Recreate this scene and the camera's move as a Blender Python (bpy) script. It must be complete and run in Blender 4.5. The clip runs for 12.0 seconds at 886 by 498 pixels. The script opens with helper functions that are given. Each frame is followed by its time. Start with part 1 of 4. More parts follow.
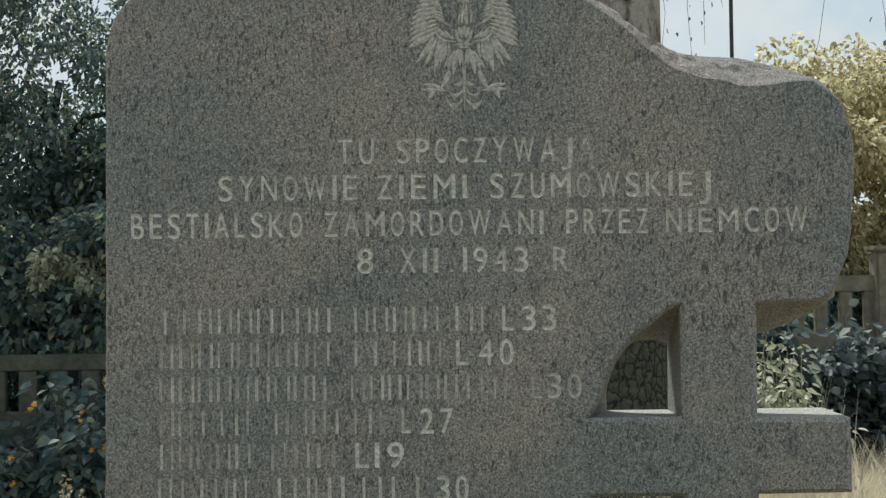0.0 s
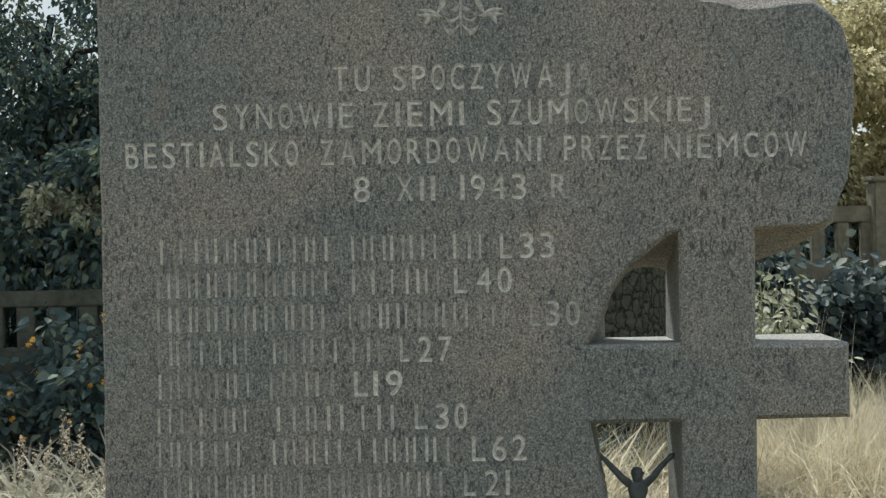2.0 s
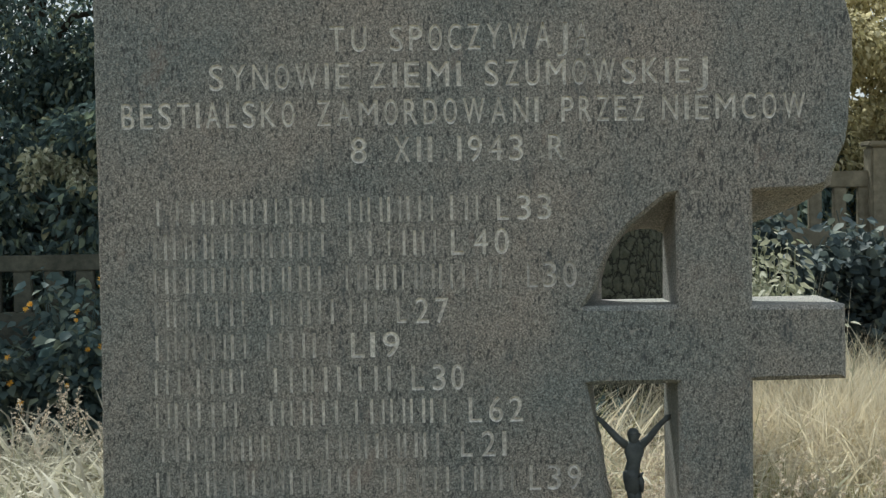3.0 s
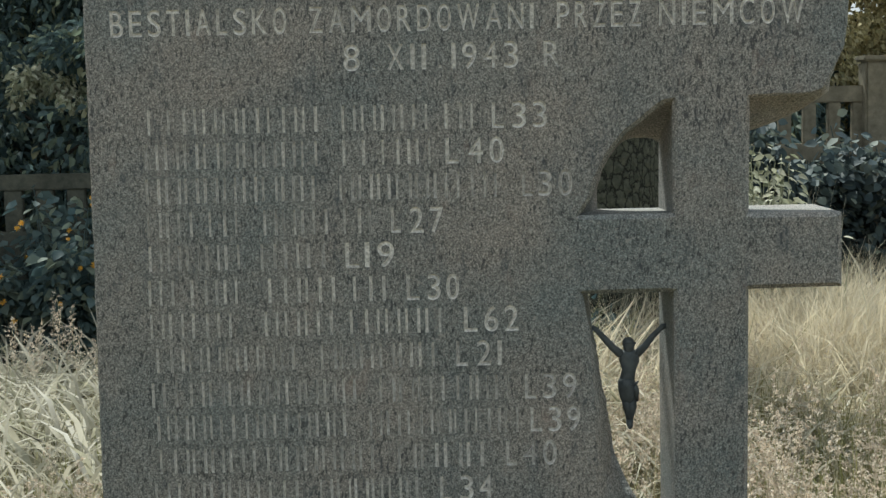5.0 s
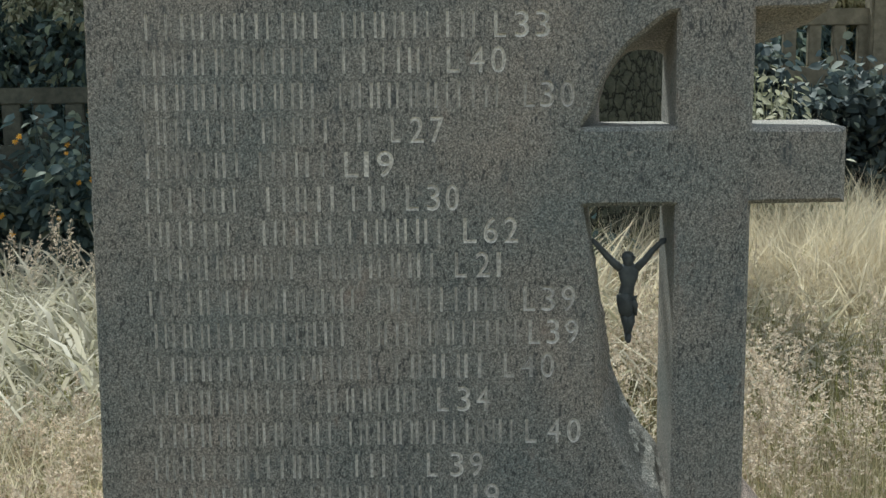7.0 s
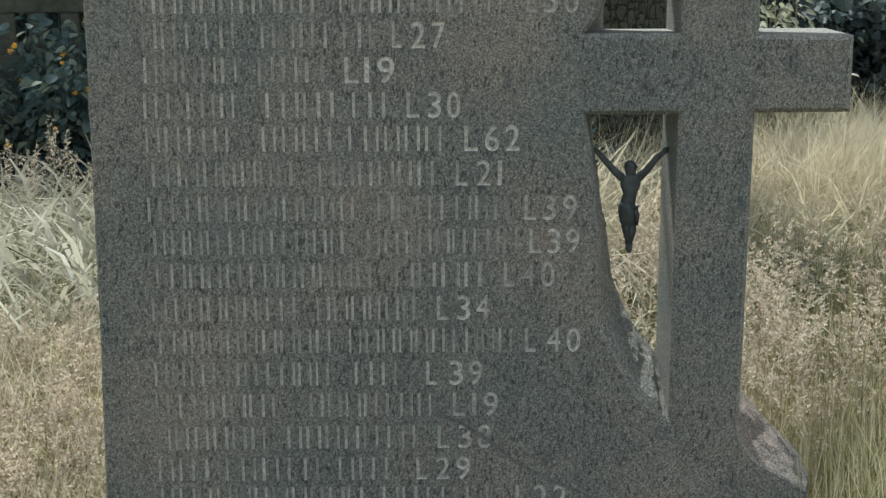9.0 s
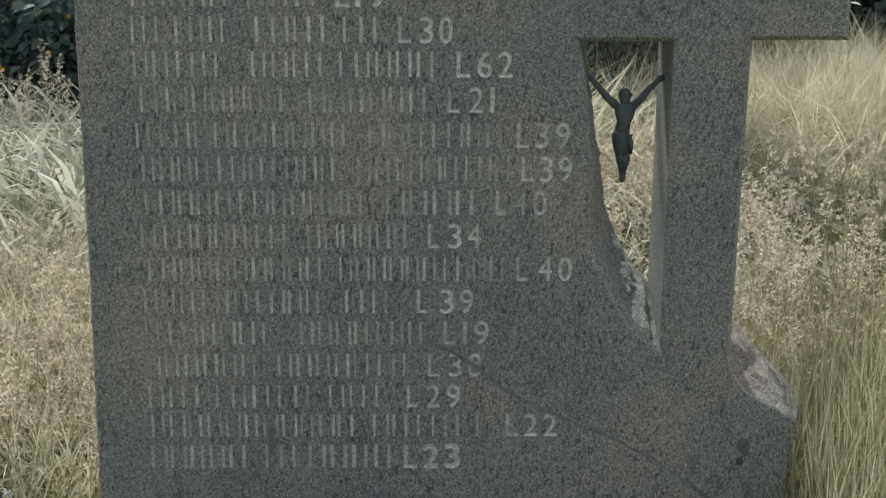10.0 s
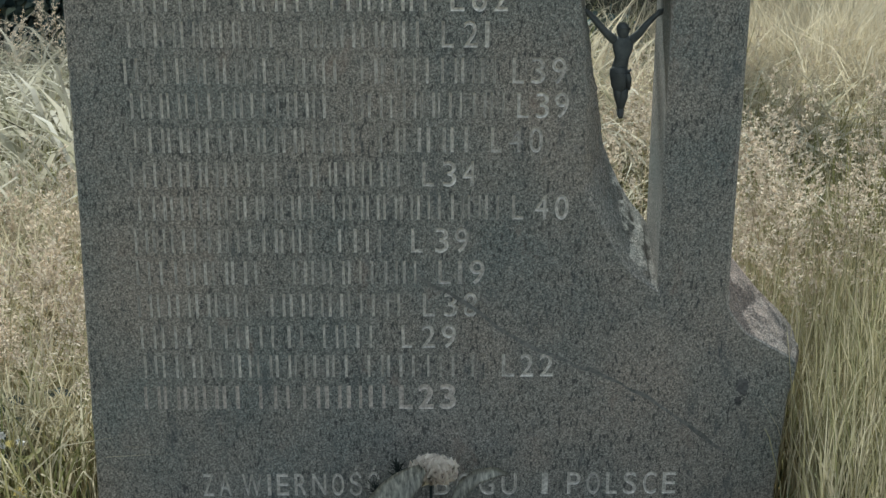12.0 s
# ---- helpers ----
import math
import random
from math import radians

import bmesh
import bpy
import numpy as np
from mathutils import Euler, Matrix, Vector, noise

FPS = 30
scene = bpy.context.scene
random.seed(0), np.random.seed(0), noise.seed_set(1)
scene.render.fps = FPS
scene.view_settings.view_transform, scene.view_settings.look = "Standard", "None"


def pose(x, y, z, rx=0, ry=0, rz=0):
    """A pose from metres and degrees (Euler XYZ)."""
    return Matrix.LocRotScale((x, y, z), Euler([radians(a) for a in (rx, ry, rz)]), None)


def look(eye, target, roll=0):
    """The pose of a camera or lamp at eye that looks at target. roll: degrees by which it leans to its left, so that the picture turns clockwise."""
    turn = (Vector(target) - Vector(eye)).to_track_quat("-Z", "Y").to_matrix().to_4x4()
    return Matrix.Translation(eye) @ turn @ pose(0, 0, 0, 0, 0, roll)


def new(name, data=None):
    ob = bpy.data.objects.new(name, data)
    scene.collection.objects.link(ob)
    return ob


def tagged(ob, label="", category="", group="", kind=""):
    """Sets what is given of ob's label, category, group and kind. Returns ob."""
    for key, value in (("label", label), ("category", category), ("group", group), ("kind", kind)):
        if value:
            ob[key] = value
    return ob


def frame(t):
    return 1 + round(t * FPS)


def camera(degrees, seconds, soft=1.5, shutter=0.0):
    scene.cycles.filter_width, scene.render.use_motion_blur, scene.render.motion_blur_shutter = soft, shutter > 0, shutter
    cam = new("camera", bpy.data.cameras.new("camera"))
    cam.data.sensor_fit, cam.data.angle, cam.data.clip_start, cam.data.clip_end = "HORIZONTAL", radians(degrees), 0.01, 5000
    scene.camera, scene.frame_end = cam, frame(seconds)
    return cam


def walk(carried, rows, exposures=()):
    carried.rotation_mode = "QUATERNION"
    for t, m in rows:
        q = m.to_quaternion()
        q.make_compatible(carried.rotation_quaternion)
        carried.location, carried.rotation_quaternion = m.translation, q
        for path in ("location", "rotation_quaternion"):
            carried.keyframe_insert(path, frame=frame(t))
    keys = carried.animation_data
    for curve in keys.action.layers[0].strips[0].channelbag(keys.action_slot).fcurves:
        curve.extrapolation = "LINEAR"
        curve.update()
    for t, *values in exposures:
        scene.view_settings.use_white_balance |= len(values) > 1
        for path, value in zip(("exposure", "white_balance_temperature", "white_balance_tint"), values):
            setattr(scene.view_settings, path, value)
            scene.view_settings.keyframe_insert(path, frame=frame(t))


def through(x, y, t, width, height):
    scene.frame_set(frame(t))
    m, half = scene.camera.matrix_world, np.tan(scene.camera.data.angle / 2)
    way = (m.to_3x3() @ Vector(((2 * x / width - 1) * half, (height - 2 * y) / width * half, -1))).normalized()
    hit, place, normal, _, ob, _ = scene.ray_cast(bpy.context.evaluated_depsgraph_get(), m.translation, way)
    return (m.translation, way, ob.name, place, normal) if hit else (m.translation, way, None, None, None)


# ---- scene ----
cam = camera(36.7, 12.0, soft=1.4)
PATH = [
    (0, (-0.006, -2.366, 1.426), (0.002, -0.367, 1.482), -0.7),
    (0.5, (-0.007, -2.363, 1.423), (0.0, -0.363, 1.459), -0.8),
    (1, (-0.006, -2.358, 1.419), (0.003, -0.358, 1.429), -1.0),
    (1.5, (-0.006, -2.356, 1.415), (0.006, -0.356, 1.399), -1.1),
    (2, (-0.008, -2.353, 1.412), (0.004, -0.354, 1.372), -1.1),
    (2.5, (-0.008, -2.352, 1.408), (0.006, -0.353, 1.344), -1.0),
    (4.5, (-0.011, -2.34, 1.387), (0.013, -0.348, 1.208), -1.4),
    (5, (-0.013, -2.335, 1.381), (0.012, -0.346, 1.173), -1.3),
    (5.5, (-0.013, -2.331, 1.376), (0.011, -0.345, 1.141), -1.4),
    (6, (-0.012, -2.325, 1.37), (0.011, -0.342, 1.106), -1.3),
    (6.5, (-0.012, -2.322, 1.363), (0.012, -0.344, 1.069), -0.9),
    (8.5, (-0.018, -2.314, 1.344), (0.004, -0.355, 0.938), -0.3),
    (9, (-0.018, -2.307, 1.339), (0.008, -0.357, 0.895), -0.2),
    (9.5, (-0.018, -2.3, 1.328), (0.015, -0.362, 0.838), 0.0),
    (10, (-0.005, -2.288, 1.334), (0.023, -0.365, 0.786), 0.2),
    (10.5, (-0.001, -2.279, 1.327), (0.032, -0.367, 0.741), 0.4),
    (11, (0.005, -2.273, 1.32), (0.035, -0.368, 0.711), 0.2),
    (11.5, (0.012, -2.265, 1.314), (0.038, -0.365, 0.691), 0.1),
    (12, (0.013, -2.257, 1.312), (0.034, -0.358, 0.686), -0.0),
]
walk(cam, [(t, look(eye, target, roll)) for t, eye, target, roll in PATH],
     ((0.0, 0.0, 6100, 3.0), (3.0, -0.03, 6050, 2.5), (8.0, -0.03, 5990, 1.5), (12.0, -0.02, 5900, 1.0)))

# ---- world, sun ----
SUN = Vector((-0.21, 0.80, 1.06)).normalized()
world = bpy.data.worlds.new("sky")
scene.world, world.use_nodes = world, True
wt = world.node_tree
wn, wl = wt.nodes, wt.links
sky = wn.new("ShaderNodeTexSky")
sky.sky_type, sky.sun_disc = "NISHITA", False
sky.sun_elevation, sky.sun_rotation = math.asin(SUN.z), math.atan2(SUN.x, SUN.y)
cn = wn.new("ShaderNodeTexNoise")
cn.inputs["Scale"].default_value, cn.inputs["Detail"].default_value, cn.inputs["Roughness"].default_value = 10.0, 9, 0.55
cr = wn.new("ShaderNodeValToRGB")
cr.color_ramp.elements[0].position, cr.color_ramp.elements[1].position = 0.45, 0.56
cr.color_ramp.elements[0].color = (0.68, 0.68, 0.68, 1)
mx = wn.new("ShaderNodeMix")
mx.data_type = "RGBA"
mx.inputs[7].default_value = (7.6, 7.75, 7.75, 1)
tc = wn.new("ShaderNodeTexCoord")
wl.new(tc.outputs["Generated"], cn.inputs["Vector"])
wl.new(cn.outputs[0], cr.inputs[0])
wl.new(cr.outputs[0], mx.inputs[0])
wl.new(sky.outputs[0], mx.inputs[6])
wl.new(mx.outputs[2], wn["Background"].inputs[0])
wn["Background"].inputs[1].default_value = 0.094

sun = new("sun", bpy.data.lights.new("sun", "SUN"))
sun.data.energy, sun.data.angle, sun.data.color = 5.0, radians(0.6), (1.0, 0.95, 0.85)
sun.matrix_world = look(SUN * 30, (0, 0, 0))

# ---- materials ----


def nodes(name, rough=0.8, spec=0.3):
    m = bpy.data.materials.new(name)
    m.use_nodes = True
    b = m.node_tree.nodes["Principled BSDF"]
    b.inputs["Roughness"].default_value = rough
    b.inputs["Specular IOR Level"].default_value = spec
    return m, m.node_tree.nodes, m.node_tree.links, b


def tex(n, l, scale, detail=4, rough=0.55, stretch=(1, 1, 1), kind="ShaderNodeTexNoise", shift=0.0):
    co = n.new("ShaderNodeTexCoord")
    mp = n.new("ShaderNodeMapping")
    mp.inputs["Scale"].default_value = stretch
    mp.inputs["Location"].default_value = (shift, shift * 1.7, shift * 0.6)
    mp.inputs["Rotation"].default_value = (0.52, 0.37, 0.29) if kind == "ShaderNodeTexNoise" and max(stretch) < 2 else (0, 0, 0)
    l.new(co.outputs["Object"], mp.inputs[0])
    t = n.new(kind)
    l.new(mp.outputs[0], t.inputs["Vector"])
    t.inputs["Scale"].default_value = scale
    if kind == "ShaderNodeTexNoise":
        t.inputs["Detail"].default_value, t.inputs["Roughness"].default_value = detail, rough
    return t


def ramp(n, l, src, *stops):
    r = n.new("ShaderNodeValToRGB")
    e = r.color_ramp.elements
    while len(e) < len(stops):
        e.new(0.5)
    for k, (p, c) in enumerate(stops):
        e[k].position, e[k].color = p, (*c, 1) if len(c) == 3 else c
    l.new(src, r.inputs[0])
    return r.outputs[0]


def mix(n, l, f, a, b, mode="MIX"):
    m = n.new("ShaderNodeMix")
    m.data_type, m.blend_type = "RGBA", mode
    for k, v in ((0, f), (6, a), (7, b)):
        if isinstance(v, (int, float)):
            m.inputs[k].default_value = v
        elif isinstance(v, tuple):
            m.inputs[k].default_value = (*v, 1)
        else:
            l.new(v, m.inputs[k])
    return m.outputs[2]


def bump(n, l, b, src, strength, dist):
    u = n.new("ShaderNodeBump")
    u.inputs["Strength"].default_value, u.inputs["Distance"].default_value = strength, dist
    l.new(src, u.inputs["Height"])
    l.new(u.outputs[0], b.inputs["Normal"])


G = lambda v: (v, v, v)


def granite(name, tint, rough, relief, dark=1.0, rosy=0.5):
    """Grey granite: mottled crystals, black upright flecks, blue-grey clouds, pink feldspar stains."""
    m, n, l, b = nodes(name, rough, 0.45)
    fine = tex(n, l, 330, 3, 0.75)
    col = ramp(n, l, fine.outputs[0], (0.36, tuple(0.40 * c for c in tint)), (0.5, tint), (0.64, tuple(min(1, 1.85 * c) for c in tint)))
    mottle = tex(n, l, 210, 3, 0.65, (1.15, 1, 0.75), shift=6.0)
    col = mix(n, l, 1.0, col, ramp(n, l, mottle.outputs[0], (0.38, (0.68, 0.71, 0.72)), (0.62, (1.26, 1.24, 1.21))), "MULTIPLY")
    cloud = tex(n, l, 3.2, 5, 0.6)
    col = mix(n, l, 1.0, col, ramp(n, l, cloud.outputs[0], (0.34, (0.76, 0.84, 0.87)), (0.66, (1.20, 1.10, 1.04))), "MULTIPLY")
    fleck = tex(n, l, 125, 3, 0.6, (1.6, 1, 0.55))
    where = tex(n, l, 6.5, 4, 0.6, shift=9.0)
    push = n.new("ShaderNodeMath")
    push.operation = "MULTIPLY_ADD"
    push.inputs[1].default_value, push.inputs[2].default_value = 0.22, -0.11
    l.new(where.outputs[0], push.inputs[0])
    both = n.new("ShaderNodeMath")
    l.new(fleck.outputs[0], both.inputs[0])
    l.new(push.outputs[0], both.inputs[1])
    col = mix(n, l, ramp(n, l, both.outputs[0], (0.585, G(0)), (0.625, G(0.76 * dark))), col, (0.030, 0.036, 0.043))
    seam = tex(n, l, 15, 7, 0.78, (1.5, 1, 0.55), shift=3.0)
    col = mix(n, l, ramp(n, l, seam.outputs[0], (0.55, G(0)), (0.68, G(0.72 * dark))), col, (0.060, 0.076, 0.092))
    pink = tex(n, l, 12, 6, 0.7, (1.1, 1, 0.7), shift=7.0)
    col = mix(n, l, ramp(n, l, pink.outputs[0], (0.64 - 0.10 * rosy, G(0)), (0.76, G(min(1, 0.18 + 0.6 * rosy)))), col, (0.31, 0.215, 0.175))
    pale = tex(n, l, 150, 2, 0.5, shift=11.0)
    col = mix(n, l, ramp(n, l, pale.outputs[0], (0.62, G(0)), (0.68, G(0.6))), col, (0.40, 0.38, 0.355))
    l.new(col, b.inputs["Base Color"])
    if relief > 0.4:
        lump = tex(n, l, 75, 7, 0.75, shift=8.0)
        bump(n, l, b, lump.outputs[0], 0.8, 0.012)
    else:
        bump(n, l, b, fine.outputs[0], relief, 0.002)
    return m


def speckled(name, a, c, scale, rough=0.85, relief=0.3, dist=0.004, stretch=(1, 1, 1), spec=0.25, third=None):
    m, n, l, b = nodes(name, rough, spec)
    f = tex(n, l, scale, 6, 0.65, stretch)
    col = ramp(n, l, f.outputs[0], (0.32, a), (0.68, c))
    g = tex(n, l, scale / 7, 4, 0.6, stretch, shift=5.0)
    col = mix(n, l, 1.0, col, ramp(n, l, g.outputs[0], (0.3, G(0.7)), (0.7, third or G(1.2))), "MULTIPLY")
    l.new(col, b.inputs["Base Color"])
    bump(n, l, b, f.outputs[0], relief, dist)
    return m


def leafy(name, *stops, rough=0.6, through=0.35, spec=0.25):
    """Leaves or blades, each its own shade, that let some light through."""
    m, n, l, b = nodes(name, rough, spec)
    g = n.new("ShaderNodeNewGeometry")
    col = ramp(n, l, g.outputs["Random Per Island"], *stops)
    t = tex(n, l, 6, 3)
    col = mix(n, l, 1.0, col, ramp(n, l, t.outputs[0], (0.3, G(0.72)), (0.7, G(1.25))), "MULTIPLY")
    l.new(col, b.inputs["Base Color"])
    tr = n.new("ShaderNodeBsdfTranslucent")
    l.new(col, tr.inputs[0])
    ms = n.new("ShaderNodeMixShader")
    ms.inputs[0].default_value = through
    l.new(b.outputs[0], ms.inputs[1])
    l.new(tr.outputs[0], ms.inputs[2])
    l.new(ms.outputs[0], n["Material Output"].inputs[0])
    return m


STONE = granite("polished_granite", (0.234, 0.232, 0.226), 0.5, 0.02, 1.0, 0.38)
SAWN = granite("sawn_granite", (0.265, 0.258, 0.248), 0.7, 0.25, 0.45)
BROKEN = granite("broken_granite", (0.26, 0.23, 0.217), 0.9, 0.5, 0.5, 0.9)
WEATHERED = granite("weathered_break", (0.36, 0.352, 0.335), 0.9, 0.5, 0.6, 0.3)


def groove(name, pale, worn, fade):
    """Cut stone: pale where it is fresh, back to the slab's grey where it has worn away."""
    m, n, l, b = nodes(name, 0.8, 0.25)
    o = n.new("ShaderNodeObjectInfo")
    f = tex(n, l, 170, 3, 0.65)
    w = tex(n, l, 26, 4, 0.65, (1, 1, 0.7), shift=2.0)
    ad = n.new("ShaderNodeMath")
    ad.operation = "MULTIPLY_ADD"
    ad.inputs[1].default_value = 0.22
    l.new(o.outputs["Random"], ad.inputs[0])
    l.new(w.outputs[0], ad.inputs[2])
    col = mix(n, l, ramp(n, l, ad.outputs[0], (0.42 + fade, G(0)), (0.66 + fade, G(1))), worn, pale)
    col = mix(n, l, 1.0, col, ramp(n, l, f.outputs[0], (0.34, G(0.62)), (0.66, G(1.28))), "MULTIPLY")
    l.new(col, b.inputs["Base Color"])
    return m


CARVED = groove("carved_letter", (0.70, 0.685, 0.655), (0.57, 0.56, 0.54), -0.04)
FADED = groove("faded_letter", (0.66, 0.645, 0.62), (0.47, 0.46, 0.445), 0.02)
FRESH = groove("fresh_letter", (0.58, 0.545, 0.52), (0.50, 0.47, 0.45), 0.0)
EMBLEM = groove("carved_emblem", (0.52, 0.51, 0.49), (0.45, 0.44, 0.425), 0.0)
BRONZE = speckled("dark_bronze", (0.085, 0.10, 0.11), (0.15, 0.17, 0.18), 60, 0.5, 0.2, 0.001, spec=0.4)
SOIL = speckled("dry_soil", (0.10, 0.08, 0.045), (0.26, 0.21, 0.11), 14, 0.95, 0.8, 0.03, third=(1.2, 1.15, 0.8))
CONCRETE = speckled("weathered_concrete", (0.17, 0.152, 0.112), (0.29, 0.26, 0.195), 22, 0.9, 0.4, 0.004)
# Darker copy of the concrete: the trees' shade is put into its colour.
SHADE_CONCRETE = speckled("shade_toned_concrete", (0.06, 0.066, 0.056), (0.13, 0.13, 0.105), 22, 0.9, 0.4, 0.004)
POLE = speckled("grey_pole", (0.05, 0.05, 0.05), (0.08, 0.08, 0.08), 30)
WOOD = speckled("branch_bark", (0.03, 0.027, 0.022), (0.08, 0.07, 0.055), 40, 0.9, 0.6, 0.006, (1, 1, 0.3))
STRAW = leafy("dry_grass", (0.0, (0.48, 0.42, 0.29)), (0.35, (0.64, 0.58, 0.43)), (0.7, (0.74, 0.68, 0.53)), (1.0, (0.42, 0.41, 0.25)), through=0.42)
FIELD = leafy("pale_field_grass", (0.0, (0.58, 0.51, 0.37)), (0.5, (0.72, 0.65, 0.50)), (1.0, (0.80, 0.74, 0.60)), through=0.42)
GREEN = leafy("green_grass", (0.0, (0.15, 0.175, 0.075)), (0.5, (0.27, 0.27, 0.12)), (1.0, (0.44, 0.40, 0.21)), through=0.4)
PALE = leafy("bleached_reed", (0.0, (0.45, 0.42, 0.32)), (0.5, (0.62, 0.585, 0.49)), (0.8, (0.38, 0.37, 0.25)), (1.0, (0.76, 0.73, 0.65)), through=0.4)
SEED = leafy("seed_heads", (0.0, (0.56, 0.46, 0.36)), (0.5, (0.72, 0.62, 0.51)), (1.0, (0.84, 0.77, 0.66)), through=0.4)
HEDGE = leafy("dark_leaves", (0.0, (0.095, 0.145, 0.155)), (0.6, (0.145, 0.205, 0.195)), (0.9, (0.23, 0.28, 0.20)), (1.0, (0.42, 0.42, 0.28)), through=0.5)
WEED = leafy("weed_leaves", (0.0, (0.090, 0.145, 0.155)), (0.6, (0.15, 0.205, 0.20)), (1.0, (0.25, 0.285, 0.21)), through=0.45)
SHRUB = leafy("broad_leaves", (0.0, (0.070, 0.100, 0.115)), (0.7, (0.115, 0.150, 0.150)), (1.0, (0.23, 0.26, 0.21)), through=0.3, rough=0.6)
NETTLE = leafy("pale_leaves", (0.0, (0.28, 0.30, 0.20)), (0.6, (0.46, 0.47, 0.35)), (1.0, (0.58, 0.57, 0.46)), through=0.35)
GOLD = leafy("yellow_green_leaves", (0.0, (0.30, 0.28, 0.15)), (0.5, (0.58, 0.52, 0.31)), (1.0, (0.74, 0.68, 0.47)), through=0.5)
OLIVE = leafy("olive_grass", (0.0, (0.24, 0.25, 0.15)), (0.5, (0.44, 0.41, 0.25)), (1.0, (0.62, 0.56, 0.38)), through=0.42)
# For the added lawn: dark so less light bounces up onto the slab.
BOUNCE_LAWN = leafy("low_bounce_lawn", (0.0, (0.045, 0.07, 0.04)), (1.0, (0.09, 0.12, 0.06)), through=0.3)
PETAL = leafy("yellow_petals", (0.0, (0.70, 0.36, 0.05)), (1.0, (0.80, 0.52, 0.12)), through=0.2)
CARNATION = leafy("cream_petals", (0.0, (0.74, 0.68, 0.62)), (1.0, (0.86, 0.81, 0.75)), through=0.12, rough=0.8)
LEMON = leafy("pale_yellow_petals", (0.0, (0.80, 0.66, 0.24)), (1.0, (0.88, 0.76, 0.36)), through=0.2)
CLOTH = speckled("striped_fabric_leaf", (0.20, 0.21, 0.20), (0.86, 0.86, 0.80), 12, 0.8, 0.3, 0.001, (16, 1, 5))
FIR = leafy("dark_needles", (0.0, (0.010, 0.016, 0.018)), (1.0, (0.03, 0.045, 0.045)), through=0.1)
BLOSSOM = leafy("white_petals", (0.0, (0.6, 0.6, 0.6)), (1.0, (0.75, 0.75, 0.74)), through=0.2)


def birch():
    m, n, l, b = nodes("birch_bark", 0.9, 0.2)
    v = tex(n, l, 30, kind="ShaderNodeTexVoronoi", stretch=(1, 1, 0.6))
    v.feature = "DISTANCE_TO_EDGE"
    wob = tex(n, l, 22, 5, 0.7, shift=12.0)
    warp = n.new("ShaderNodeVectorMath")
    warp.operation = "MULTIPLY_ADD"
    warp.inputs[1].default_value = (0.045, 0.045, 0.045)
    l.new(wob.outputs["Color"], warp.inputs[0])
    l.new(v.inputs["Vector"].links[0].from_socket, warp.inputs[2])
    l.new(warp.outputs[0], v.inputs["Vector"])
    f = tex(n, l, 40, 6, 0.65)
    col = ramp(n, l, f.outputs[0], (0.3, (0.045, 0.052, 0.040)), (0.7, (0.13, 0.135, 0.105)))
    col = mix(n, l, ramp(n, l, v.outputs[0], (0.01, G(1)), (0.11, G(0))), col, (0.014, 0.016, 0.014))
    p = tex(n, l, 5, 5, 0.6, (1, 1, 0.45), shift=4.0)
    co = n.new("ShaderNodeTexCoord")
    sx = n.new("ShaderNodeSeparateXYZ")
    l.new(co.outputs["Object"], sx.inputs[0])
    up = n.new("ShaderNodeMapRange")
    up.inputs[1].default_value, up.inputs[2].default_value, up.inputs[3].default_value, up.inputs[4].default_value = 1.1, 2.6, -0.13, 0.04
    l.new(sx.outputs[2], up.inputs[0])
    ad = n.new("ShaderNodeMath")
    l.new(p.outputs[0], ad.inputs[0])
    l.new(up.outputs[0], ad.inputs[1])
    col = mix(n, l, ramp(n, l, ad.outputs[0], (0.50, G(0)), (0.58, G(0.9))), col, (0.50, 0.46, 0.41))
    l.new(col, b.inputs["Base Color"])
    bump(n, l, b, v.outputs[0], 0.9, 0.03)
    return m


BARK = birch()

# ---- mesh helpers ----


def mesh_of(name, verts, faces, *mats):
    me = bpy.data.meshes.new(name)
    me.from_pydata([tuple(v) for v in verts], [], [tuple(f) for f in faces])
    for m in mats:
        me.materials.append(m)
    me.update()
    return me


def part(name, bm, material, parent=None, label="", smooth=False):
    me = bpy.data.meshes.new(name)
    for f in bm.faces:
        f.smooth = smooth
    bm.to_mesh(me)
    bm.free()
    me.materials.append(material)
    ob = new(name, me)
    ob.parent = parent
    return tagged(ob, label)


def box(bm, x0, x1, y0, y1, z0, z1, bevel=0.0):
    g = bmesh.ops.create_cube(bm, size=1)
    for v in g["verts"]:
        v.co = Vector(((x0 + x1) / 2 + v.co.x * (x1 - x0), (y0 + y1) / 2 + v.co.y * (y1 - y0), (z0 + z1) / 2 + v.co.z * (z1 - z0)))
    if bevel:
        bmesh.ops.bevel(bm, geom=list({e for v in g["verts"] for e in v.link_edges}), offset=bevel, segments=2, affect="EDGES")


